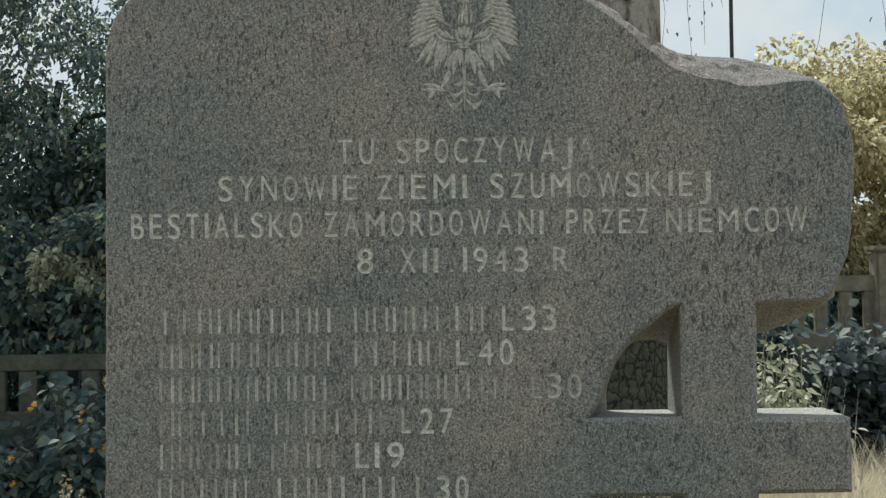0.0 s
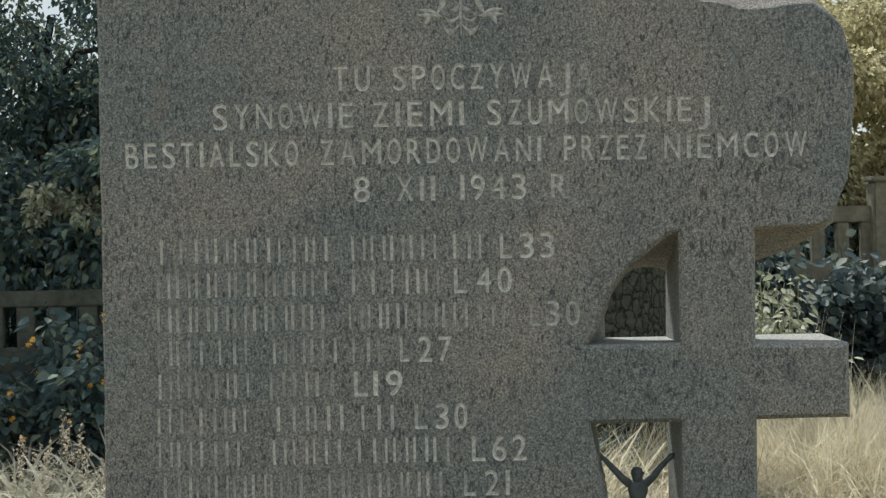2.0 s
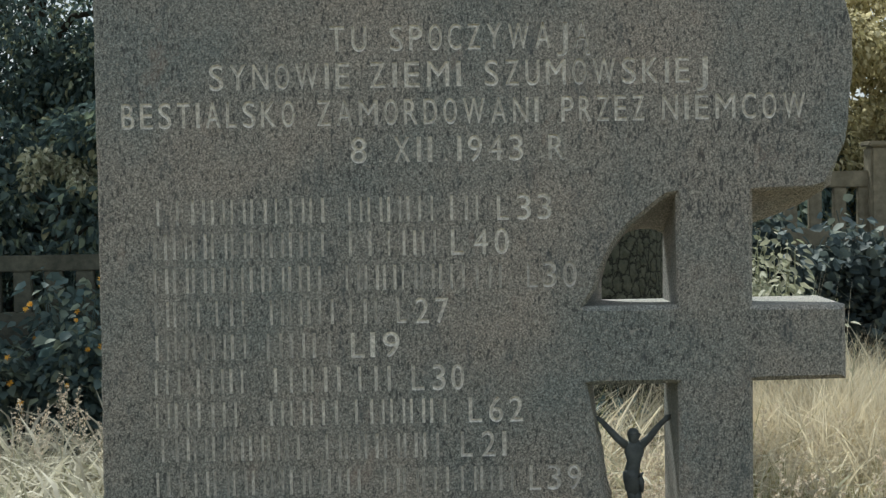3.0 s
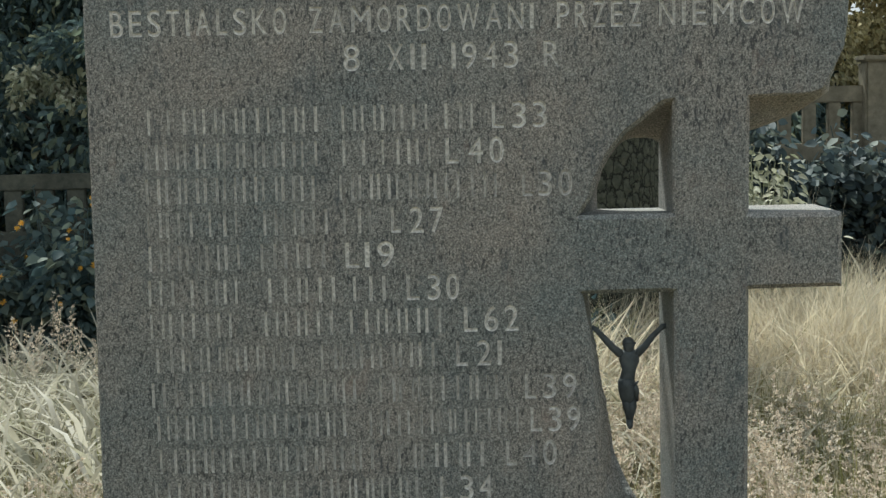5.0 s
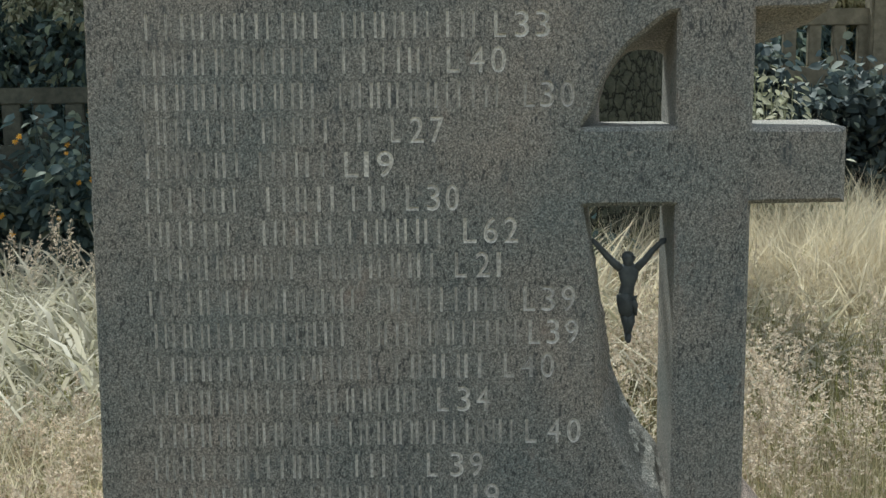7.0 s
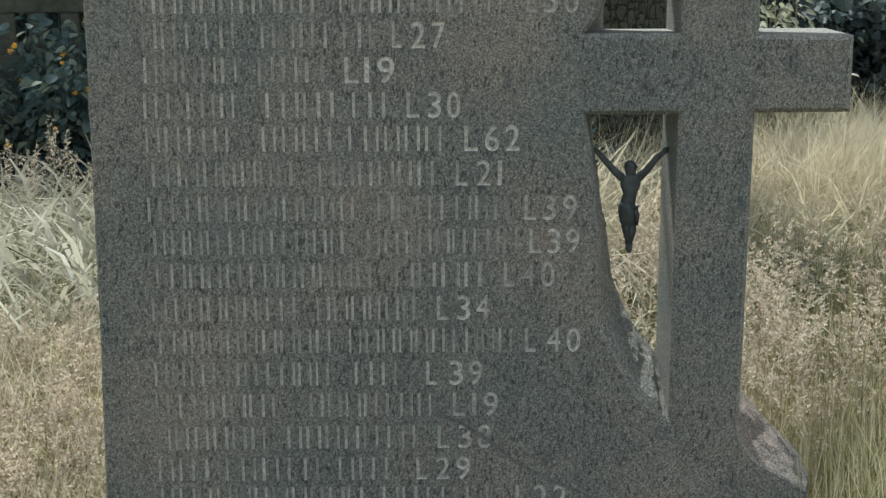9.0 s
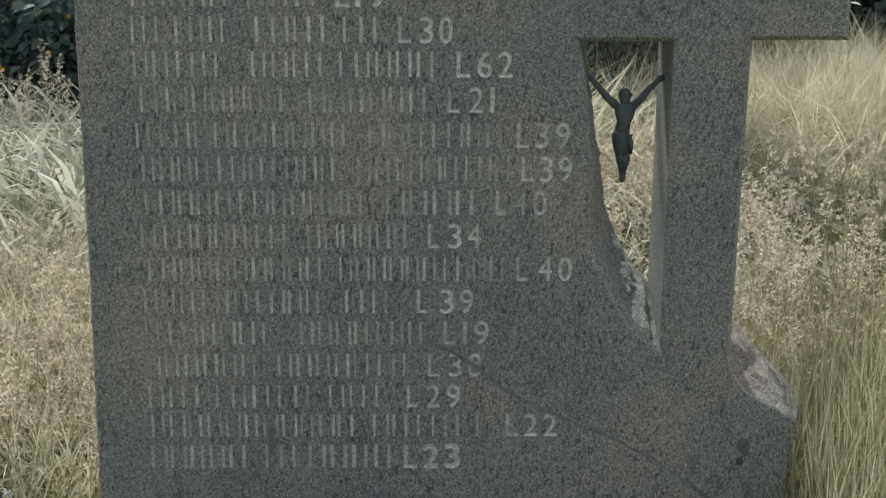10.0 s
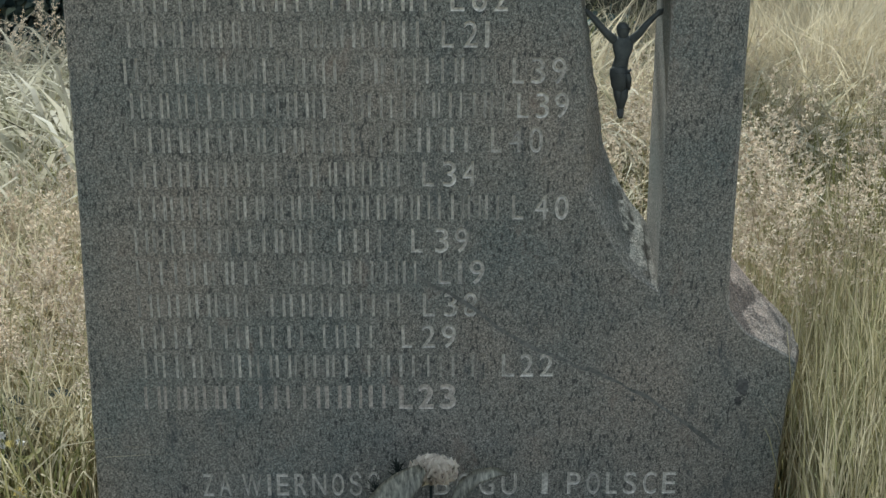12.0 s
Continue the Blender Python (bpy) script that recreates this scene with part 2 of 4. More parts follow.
def tube(bm, pts, radii, sides=8, wob=0.0):
    """A tapered limb along pts, closed at both ends."""
    rings = []
    for k, (p, r) in enumerate(zip(pts, radii)):
        p = Vector(p)
        d = (Vector(pts[min(k + 1, len(pts) - 1)]) - Vector(pts[max(k - 1, 0)])).normalized()
        a = d.orthogonal().normalized() if abs(d.z) < 0.99 else Vector((1, 0, 0))
        a = (Vector((1, 0, 0)) - d * d.x).normalized() if abs(d.x) < 0.9 else (Vector((0, 1, 0)) - d * d.y).normalized()
        c = d.cross(a)
        rx, ry = r if isinstance(r, tuple) else (r, r)
        ring = []
        for s in range(sides):
            t = 2 * math.pi * s / sides
            w = 1 + wob * noise.noise(p * 6 + Vector((math.cos(t), math.sin(t), 0)) * 1.5)
            ring.append(bm.verts.new(p + a * math.cos(t) * rx * w + c * math.sin(t) * ry * w))
        rings.append(ring)
    for u, v in zip(rings, rings[1:]):
        for s in range(sides):
            bm.faces.new((u[s], u[(s + 1) % sides], v[(s + 1) % sides], v[s]))
    bm.faces.new(rings[0][::-1])
    bm.faces.new(rings[-1])


def ground_z(x, y):
    s = max(0.0, min(1.0, (y + 0.5) / 5.0))
    far = max(0.0, 1 - (abs(x) + abs(y)) / 60)
    return s * far * (0.045 * max(-3, min(5, x)) + 0.05) + 0.02 * noise.noise(Vector((x, y, 0)) * 0.7) * far


# ---- ground ----
steps = [-400, -120, -50, -25, -14] + [-9 + 0.5 * k for k in range(45)] + [15, 25, 50, 120, 400]
gv = [(x, y, ground_z(x, y)) for y in steps for x in steps]
N = len(steps)
gf = [(j * N + i, j * N + i + 1, (j + 1) * N + i + 1, (j + 1) * N + i) for j in range(N - 1) for i in range(N - 1)]
ground = new("ground", mesh_of("ground", gv, gf, SOIL))
for p in ground.data.polygons:
    p.use_smooth = True
tagged(ground, "dry meadow soil under long bleached grass", "ground", kind="structure")

# ---- the memorial stone ----
DEEP = 0.18


def loop(ctrl, step=0.012):
    """Control rows (front x, z, back x, z, chamfer, roughness) resampled along the front edge."""
    out = []
    for a, b in zip(ctrl, ctrl[1:] + ctrl[:1]):
        k = max(1, round(math.hypot(b[0] - a[0], b[1] - a[1]) / step))
        out += [tuple(p + (q - p) * s / k for p, q in zip(a, b)) for s in range(k)]
    return np.array(out)


def softened(a, passes=2):
    """Rounds the corners of the rough stretches alone."""
    for _ in range(passes):
        w = np.clip(a[:, 5:6] * 1.5, 0, 1) * 0.5
        a = a * (1 - w) + (np.roll(a, 1, 0) + np.roll(a, -1, 0)) / 2 * w
    return a


def outward(pts, sign):
    d = np.roll(pts, -1, 0) - np.roll(pts, 1, 0)
    nrm = np.stack([d[:, 1], -d[:, 0]], 1)
    return sign * nrm / np.maximum(np.linalg.norm(nrm, axis=1, keepdims=True), 1e-9)


C, R = 0.008, 0.0035
LEFT = [(-0.618, -0.2, -0.612, -0.2, 0.004, 0.25), (-0.611, 0.287, -0.606, 0.28, 0.004, 0.25), (-0.602, 0.686, -0.6, 0.69, 0.004, 0.25),
        (-0.596, 1.2, -0.594, 1.2, 0.004, 0.25), (-0.592, 1.86, -0.588, 1.86, 0.004, 0.25)]
TOP = [(-0.578, 1.915, -0.57, 1.93, R, 0.6), (-0.553, 1.945, -0.54, 1.965, R, 0.6), (-0.4, 2.0, -0.4, 2.03, R, 0.8), (-0.15, 2.035, -0.14, 2.07, R, 1),
       (0.05, 2.03, 0.07, 2.07, R, 1), (0.18, 1.99, 0.21, 2.035, R, 1), (0.27, 1.933, 0.302, 1.973, R, 1), (0.333, 1.883, 0.38, 1.914, R, 1),
       (0.41, 1.815, 0.448, 1.87, R, 1), (0.459, 1.798, 0.495, 1.861, R, 1), (0.557, 1.778, 0.58, 1.856, R, 1), (0.606, 1.782, 0.64, 1.84, R, 1), (0.667, 1.787, 0.7, 1.825, R, 1)]
BULGE = [(0.694, 1.768, 0.722, 1.80, R, 0.5), (0.719, 1.741, 0.735, 1.76, R, 0.5), (0.736, 1.671, 0.738, 1.68, R, 0.5), (0.736, 1.595, 0.737, 1.6, R, 0.5),
         (0.723, 1.475, 0.735, 1.48, R, 0.5), (0.693, 1.407, 0.742, 1.40, R, 0.8), (0.678, 1.395, 0.71, 1.37, R, 0.8), (0.62, 1.391, 0.64, 1.34, R, 0.8)]
CROSS = [(0.559, 1.388, 0.559, 1.315, C, 0), (0.557, 1.187, 0.557, 1.187, C, 0), (0.722, 1.185, 0.722, 1.187, C, 0), (0.723, 1.053, 0.723, 1.053, C, 0), (0.557, 1.052, 0.557, 1.052, C, 0)]
FOOT = [(0.555, 0.48, 0.557, 0.53, C, 0), (0.556, 0.445, 0.59, 0.50, R, 1), (0.586, 0.412, 0.625, 0.455, R, 1), (0.619, 0.39, 0.66, 0.415, R, 1), (0.657, 0.368, 0.7, 0.378, R, 1),
        (0.69, 0.347, 0.735, 0.335, R, 1), (0.687, 0.322, 0.735, 0.29, R, 0.8), (0.676, 0.265, 0.70, 0.25, R, 0.6), (0.672, 0.2, 0.69, 0.2, R, 0.6), (0.66, -0.2, 0.66, -0.2, R, 0.6)]
UPPER = [(0.257, 1.190, 0.312, 1.187, C, 0), (0.423, 1.190, 0.428, 1.187, C, 0), (0.423, 1.386, 0.429, 1.31, C, 0), (0.408, 1.384, 0.415, 1.319, C, 0.3), (0.377, 1.359, 0.385, 1.32, C, 0.3),
         (0.34, 1.331, 0.365, 1.316, C, 0.3), (0.312, 1.296, 0.345, 1.30, C, 0.3), (0.29, 1.254, 0.322, 1.262, C, 0.3), (0.279, 1.217, 0.311, 1.225, C, 0.2)]
LOWER = [(0.262, 1.05, 0.29, 1.05, C, 0), (0.424, 1.05, 0.428, 1.05, C, 0), (0.425, 0.49, 0.429, 0.56, C, 0), (0.413, 0.498, 0.42, 0.575, R, 0.6), (0.378, 0.522, 0.395, 0.603, R, 0.6),
         (0.345, 0.565, 0.37, 0.645, R, 0.6), (0.317, 0.624, 0.352, 0.685, R, 0.6), (0.285, 0.68, 0.338, 0.72, R, 0.6), (0.286, 0.744, 0.334, 0.76, R, 0.55), (0.287, 0.815, 0.326, 0.80, R, 0.55),
         (0.282, 0.895, 0.313, 0.87, R, 0.6), (0.274, 0.973, 0.3, 0.96, R, 0.4)]


def area(p):
    x, z = p[:, 0], p[:, 1]
    return 0.5 * np.sum(x * np.roll(z, -1) - np.roll(x, -1) * z)


def stone_sides(ctrl, hole, V, F, M, lip):
    """Adds the chamfer and the side wall of one outline; returns its front and back edges. A small lip turns a break to the front."""
    a = softened(loop(ctrl))
    front, back, cham, rough = a[:, 0:2], a[:, 2:4], a[:, 4:5], a[:, 5]
    sign = (1 if area(front) > 0 else -1) * (-1 if hole else 1)
    nf = outward(front, sign)
    j = np.array([noise.fractal(Vector((p[0] * 26, 3.3, p[1] * 26)), 1.0, 2.0, 4) for p in front])
    front = front + nf * (j * 0.0045 * rough)[:, None]
    rings = [(front - nf * cham, np.zeros(len(a)))]
    K = 14
    for k in range(K + 1):
        s = k / K
        e = np.where(rough > 0.45, s ** lip, s)[:, None]
        p = front * (1 - e) + back * e
        y = cham[:, 0] + (DEEP - cham[:, 0]) * s
        w = math.sin(math.pi * s) ** 0.7 if 0 < s < 1 else 0.0
        d = np.array([noise.fractal(Vector((q[0] * 24, yy * 24, q[1] * 24)), 0.8, 2.1, 5) for q, yy in zip(p, y)])
        p = p + nf * (d * 0.012 * rough * w)[:, None]
        rings.append((p, y))
    base, n = len(V), len(a)
    for p, y in rings:
        V += [(q[0], yy, q[1]) for q, yy in zip(p, y)]
    for r in range(len(rings) - 1):
        for i in range(n):
            i2 = (i + 1) % n
            q = (base + r * n + i, base + r * n + i2, base + (r + 1) * n + i2, base + (r + 1) * n + i)
            F.append(q if (sign > 0) != hole else q[::-1])
            M.append(1 if rough[i] <= 0.35 or not r else 3 if hole or 1.3 < front[i, 1] < 1.45 else 2)
    return rings[0][0], rings[-1][0]


def odd(pts, loops):
    """Which of pts lie inside an odd number of loops."""
    inside = np.zeros(len(pts), bool)
    for lo in loops:
        x0, z0 = lo[:, 0], lo[:, 1]
        x1, z1 = np.roll(x0, -1), np.roll(z0, -1)
        for i in range(len(lo)):
            if z0[i] != z1[i]:
                hit = (z0[i] > pts[:, 1]) != (z1[i] > pts[:, 1])
                inside ^= hit & (pts[:, 0] < (x1[i] - x0[i]) * (pts[:, 1] - z0[i]) / (z1[i] - z0[i]) + x0[i])
    return inside


def filled(loops):
    """Triangles that fill loops in the plane, holes left open."""
    from mathutils.geometry import delaunay_2d_cdt
    co, ed = [], []
    for lo in loops:
        b = len(co)
        co += [Vector((float(p[0]), float(p[1]))) for p in lo]
        ed += [(b + i, b + (i + 1) % len(lo)) for i in range(len(lo))]
    v, _, f, *_ = delaunay_2d_cdt(co, ed, [], 0, 1e-6)
    v = np.array([(p.x, p.y) for p in v])
    f = np.array([t for t in f if len(t) == 3])
    keep = odd(v[f].mean(1), loops)
    out = []
    for t in f[keep]:
        a, b, c = v[t]
        ccw = (b[0] - a[0]) * (c[1] - a[1]) - (b[1] - a[1]) * (c[0] - a[0]) > 0
        out.append(tuple(int(k) for k in (t if ccw else t[::-1])))
    return v, out


GLYPHS = {}


def glyph(ch):
    """Outlines of one capital in the built-in font, and its width, for a cap height of 1."""
    if ch not in GLYPHS:
        cu = bpy.data.curves.new("glyph", "FONT")
        cu.body, cu.resolution_u = ch, 4
        ob = new("glyph", cu)
        flat = ob.to_curve(bpy.context.evaluated_depsgraph_get())
        loops = []
        for s in flat.splines:
            pts = []
            if s.type == "BEZIER":
                bp = s.bezier_points
                for a, b in zip(bp, list(bp[1:]) + [bp[0]]):
                    straight = a.handle_right_type == "VECTOR" and b.handle_left_type == "VECTOR"
                    for k in range(1 if straight else 5):
                        t = k / 5
                        p = (1 - t) ** 3 * a.co + 3 * t * (1 - t) ** 2 * a.handle_right + 3 * t * t * (1 - t) * b.handle_left + t ** 3 * b.co
                        pts.append((p.x, p.y))
            else:
                pts = [(p.co.x, p.co.y) for p in s.points]
            clean = [p for k, p in enumerate(pts) if math.dist(p, pts[k - 1]) > 1e-4]
            loops.append(np.array(clean))
        ob.to_curve_clear()
        bpy.data.objects.remove(ob)
        bpy.data.curves.remove(cu)
        GLYPHS[ch] = loops
    return GLYPHS[ch]


CAP = float(max(p[:, 1].max() for p in glyph("H")))
WORDS = []
# widths of the narrow block capitals, in cap heights; 1 and I as they are, all others 0.53
SLIM = {"L": 0.44, "J": 0.44, "T": 0.54, "K": 0.62, "N": 0.60, "A": 0.62, "Ą": 0.64, "Y": 0.60, "X": 0.60, "M": 0.76, "W": 0.86}


def word(text, x0, x1, z, height=0.044, mat=None, dot=False, bold=0.0005):
    """One engraved word between x0 and x1, its middle at height z. '#n' stands for n letters of a name: plain bars."""
    groups = []
    if text[0] == "#":
        n = int(text[1:])
        pitch = (x1 - x0) / (n - 0.3)
        rnd = random.Random(int(abs(x1 * 977 + z * 3571)))
        h = height / 2
        for k in range(n):
            wide = pitch * rnd.choice((0.14, 0.56, 0.62, 0.68, 0.6))
            a = x0 + pitch * k + (0 if wide > 0.2 * pitch else 0.24 * pitch)
            for q in (a, a + wide) if wide > 0.2 * pitch else (a,):
                w = pitch * rnd.choice((0.10, 0.12, 0.14)) + bold
                groups.append([np.array([(q, z - h), (q + w, z - h), (q + w, z + h), (q, z + h)])])
    elif dot:
        groups.append([np.array([(x0, z), (x1, z), (x1, z + 0.005), (x0, z + 0.005)])])
    else:
        s = height / CAP
        chars = [glyph(c) for c in text]
        lo = [min(p[:, 0].min() for p in g) for g in chars]
        wd = [max(p[:, 0].max() for p in g) - m for g, m in zip(chars, lo)]
        want = [w / CAP if c in "1I" else SLIM.get(c, 0.53) for c, w in zip(text, wd)]
        unit_w = (x1 - x0) / (sum(want) + 0.27 * (len(text) - 1))
        x = x0
        for g, m, w, to in zip(chars, lo, wd, want):
            cut = [np.stack([x + (p[:, 0] - m) / w * to * unit_w, z - height / 2 + p[:, 1] * s], 1) for p in g]
            sign = 1 if area(max(cut, key=lambda p: abs(area(p)))) > 0 else -1
            groups.append([p + outward(p, sign) * bold for p in cut])
            x += (to + 0.27) * unit_w
    WORDS.append((text, groups, mat or CARVED))


def row(z, *items, **how):
    for text, x0, x1 in items:
        word(text, x0, x1, z, **how)


row(1.668, ("TU", -0.182, -0.117), ("SPOCZYWAJĄ", -0.076, 0.274))
row(1.604, ("SYNOWIE", -0.393, -0.148), ("ZIEMI", -0.112, 0.047), ("SZUMOWSKIEJ", 0.089, 0.48))
row(1.539, ("BESTIALSKO", -0.548, -0.246), ("ZAMORDOWANI", -0.206, 0.182), ("PRZEZ", 0.223, 0.368), ("NIEMCOW", 0.4, 0.651))
row(1.473, ("8", -0.148, -0.121), ("XII", -0.073, -0.006), ("1943", 0.039, 0.154), ("R", 0.199, 0.227))
row(1.452, (".", -0.099, -0.094), (".", 0.016, 0.021), dot=True)
row(1.369, ("#9", -0.5, -0.199), ("#7", -0.155, 0.074), ("L", 0.107, 0.127), ("33", 0.142, 0.202))
row(1.309, ("#9", -0.499, -0.203), mat=FADED)
row(1.309, ("#5", -0.163, -0.003), ("L", 0.025, 0.047), ("40", 0.065, 0.126))
row(1.249, ("#9", -0.5, -0.206), mat=FADED)
row(1.249, ("#9", -0.162, 0.124), ("L", 0.158, 0.177), ("30", 0.186, 0.245), mat=FADED)
row(1.190, ("#5", -0.5, -0.344), ("#6", -0.297, -0.108), ("L", -0.073, -0.057), mat=FADED)
row(1.189, ("27", -0.04, 0.018))
row(1.131, ("#5", -0.5, -0.344), ("#3", -0.304, -0.195), mat=FADED)
row(1.130, ("L", -0.155, -0.131), ("19", -0.121, -0.07))
row(1.070, ("#5", -0.503, -0.348), ("#6", -0.302, -0.089), ("L", -0.049, -0.027), ("30", -0.012, 0.043))
row(1.011, ("#5", -0.502, -0.349), ("#9", -0.301, 0.007), ("L", 0.051, 0.074), ("62", 0.087, 0.147))
row(0.950, ("#8", -0.502, -0.252), ("#6", -0.204, -0.007), ("L", 0.036, 0.056), ("21", 0.073, 0.116), mat=FADED)
row(0.888, ("#11", -0.505, -0.144), ("#7", -0.102, 0.127), ("L", 0.157, 0.177), ("39", 0.189, 0.248), mat=FADED)
row(0.828, ("#11", -0.498, -0.164), ("#9", -0.121, 0.141), ("L", 0.166, 0.186), ("39", 0.198, 0.254), mat=FADED)
row(0.767, ("#12", -0.504, -0.118), ("#4", -0.072, 0.079), ("L", 0.122, 0.14), ("40", 0.153, 0.211), mat=FADED)
row(0.706, ("#8", -0.507, -0.256), ("#6", -0.213, -0.038), ("L", 0.002, 0.022), ("34", 0.038, 0.095), mat=FADED)
row(0.645, ("#10", -0.505, -0.194), ("#10", -0.157, 0.133), ("L", 0.16, 0.18), ("40", 0.2, 0.259), mat=FADED)
row(0.584, ("#10", -0.508, -0.195), ("#3", -0.156, -0.06), ("L", -0.018, 0.002), ("39", 0.024, 0.083), mat=FADED)
row(0.524, ("#7", -0.509, -0.283), ("#7", -0.23, -0.011), ("L", 0.03, 0.052), ("19", 0.065, 0.112), mat=FADED)
row(0.462, ("#6", -0.511, -0.314), ("#7", -0.273, -0.039), ("L", 0.002, 0.023), ("38", 0.04, 0.099), mat=FADED)
row(0.401, ("#8", -0.51, -0.218), ("#3", -0.18, -0.078), ("L", -0.037, -0.018), ("29", -0.001, 0.061), mat=FADED)
row(0.343, ("#11", -0.508, -0.141), ("#6", -0.1, 0.107), ("L", 0.146, 0.169), ("22", 0.18, 0.24), mat=FADED)
row(0.281, ("#5", -0.512, -0.343), ("#6", -0.301, -0.071), ("L", -0.042, -0.019), ("23", -0.006, 0.06), height=0.046, mat=FRESH, bold=0.0019)
row(0.101, ("ZA", -0.414, -0.361), ("WIERNOŚĆ", -0.34, -0.082), ("BOGU", 0.022, 0.177), ("I", 0.225, 0.236), ("POLSCE", 0.273, 0.478), height=0.045, mat=FADED)

V, F, M = [], [], []
fronts, backs = [], []
for ctrl, hole, lip in ((LEFT + TOP + BULGE + CROSS + FOOT, False, 0.85), (UPPER, True, 0.85), (LOWER, True, 0.62)):
    fr, bk = stone_sides(ctrl, hole, V, F, M, lip)
    fronts.append(fr)
    backs.append(bk)
def outer_loops(loops):
    big = area(max(loops, key=lambda p: abs(area(p))))
    return [p for p in loops if area(p) * big > 0], [p for p in loops if area(p) * big <= 0]


v, f = filled(fronts + [lo for _, groups, _ in WORDS for loops in groups for lo in outer_loops(loops)[0]])
b = len(V)
V += [(p[0], 0.0, p[1]) for p in v]
F += [tuple(b + k for k in t) for t in f]
M += [0] * len(f)
v, f = filled(backs)
b = len(V)
V += [(p[0], DEEP, p[1]) for p in v]
F += [tuple(b + k for k in t[::-1]) for t in f]
M += [2] * len(f)
memorial = new("memorial_stone")
tagged(memorial, "tall grey granite memorial slab with cut-out cross", "memorial")
body = new("slab", mesh_of("slab", V, F, STONE, SAWN, BROKEN, WEATHERED))
body.data.polygons.foreach_set("material_index", M)
bm = bmesh.new()
bm.from_mesh(body.data)
bmesh.ops.remove_doubles(bm, verts=bm.verts, dist=1e-5)
bmesh.ops.recalc_face_normals(bm, faces=bm.faces)
bm.to_mesh(body.data)
bm.free()
body.parent = memorial

GROOVE = 0.0035
for text, groups, mat in WORDS:
    for loops in groups:
        sign = 1 if area(max(loops, key=lambda p: abs(area(p)))) > 0 else -1
        inner = [p - outward(p, sign) * 0.0020 for p in loops]
        v, f = filled(inner)
        V = [(p[0], GROOVE, p[1]) for p in v]
        F = list(f)
        for lo, deep in zip(loops, inner):
            n, b = len(lo), len(V)
            V += [(p[0], y, p[1]) for y, ring in ((0.0, lo), (GROOVE, deep)) for p in ring]
            F += [(b + i, b + (i + 1) % n, b + n + (i + 1) % n, b + n + i) for i in range(n)]
        cut = len(F)
        islands = outer_loops(loops)[1]
        if islands:
            v, f = filled(islands)
            F += [tuple(len(V) + k for k in t) for t in f]
            V += [(p[0], 0.0, p[1]) for p in v]
        w = new("name_bar" if text[0] == "#" else "letter", mesh_of("letter", V, F, mat, STONE))
        w.data.polygons.foreach_set("material_index", [0] * cut + [1] * (len(F) - cut))
        w.parent = memorial

# ---- carved emblem ----


def emblem_at(u, w, y=0.0):
    return Vector((0.045 + u * 0.000336, y, 1.734 + w * 0.000336))


def lens(bm, a, b, width, bend=0.0, rise=0.0022):
    """A pointed feather shape from a to b with a raised midrib."""
    a, b = Vector(a), Vector(b)
    d = b - a
    s = Vector((-d.y, d.x)).normalized()
    n, rows = 7, []
    for k in range(n + 1):
        t = k / n
        w = width * math.sin(math.pi * min(1, 0.12 + 0.88 * t)) ** 0.8 if k < n else 0.5
        c = a + d * t + s * bend * math.sin(math.pi * t)
        rows.append([bm.verts.new(emblem_at(*(c + s * q * w), y)) for q, y in ((-0.5, 0.0004), (-0.38, -0.0012), (0, -rise), (0.38, -0.0012), (0.5, 0.0004))])
    for p, q in zip(rows, rows[1:]):
        for k in range(4):
            bm.faces.new((p[k], p[k + 1], q[k + 1], q[k]))


def carve(name, shapes):
    for sh in shapes:
        bm = bmesh.new()
        lens(bm, *sh)
        ob = part(name, bm, EMBLEM, memorial, "pale carved relief piece")


def along(t, *pts):
    """A place on the broken line through pts, t from 0 to 1."""
    f = t * (len(pts) - 1)
    k = min(int(f), len(pts) - 2)
    return Vector(pts[k]).lerp(Vector(pts[k + 1]), f - k)


def mirrored(sd, p):
    return (sd * p[0], p[1])


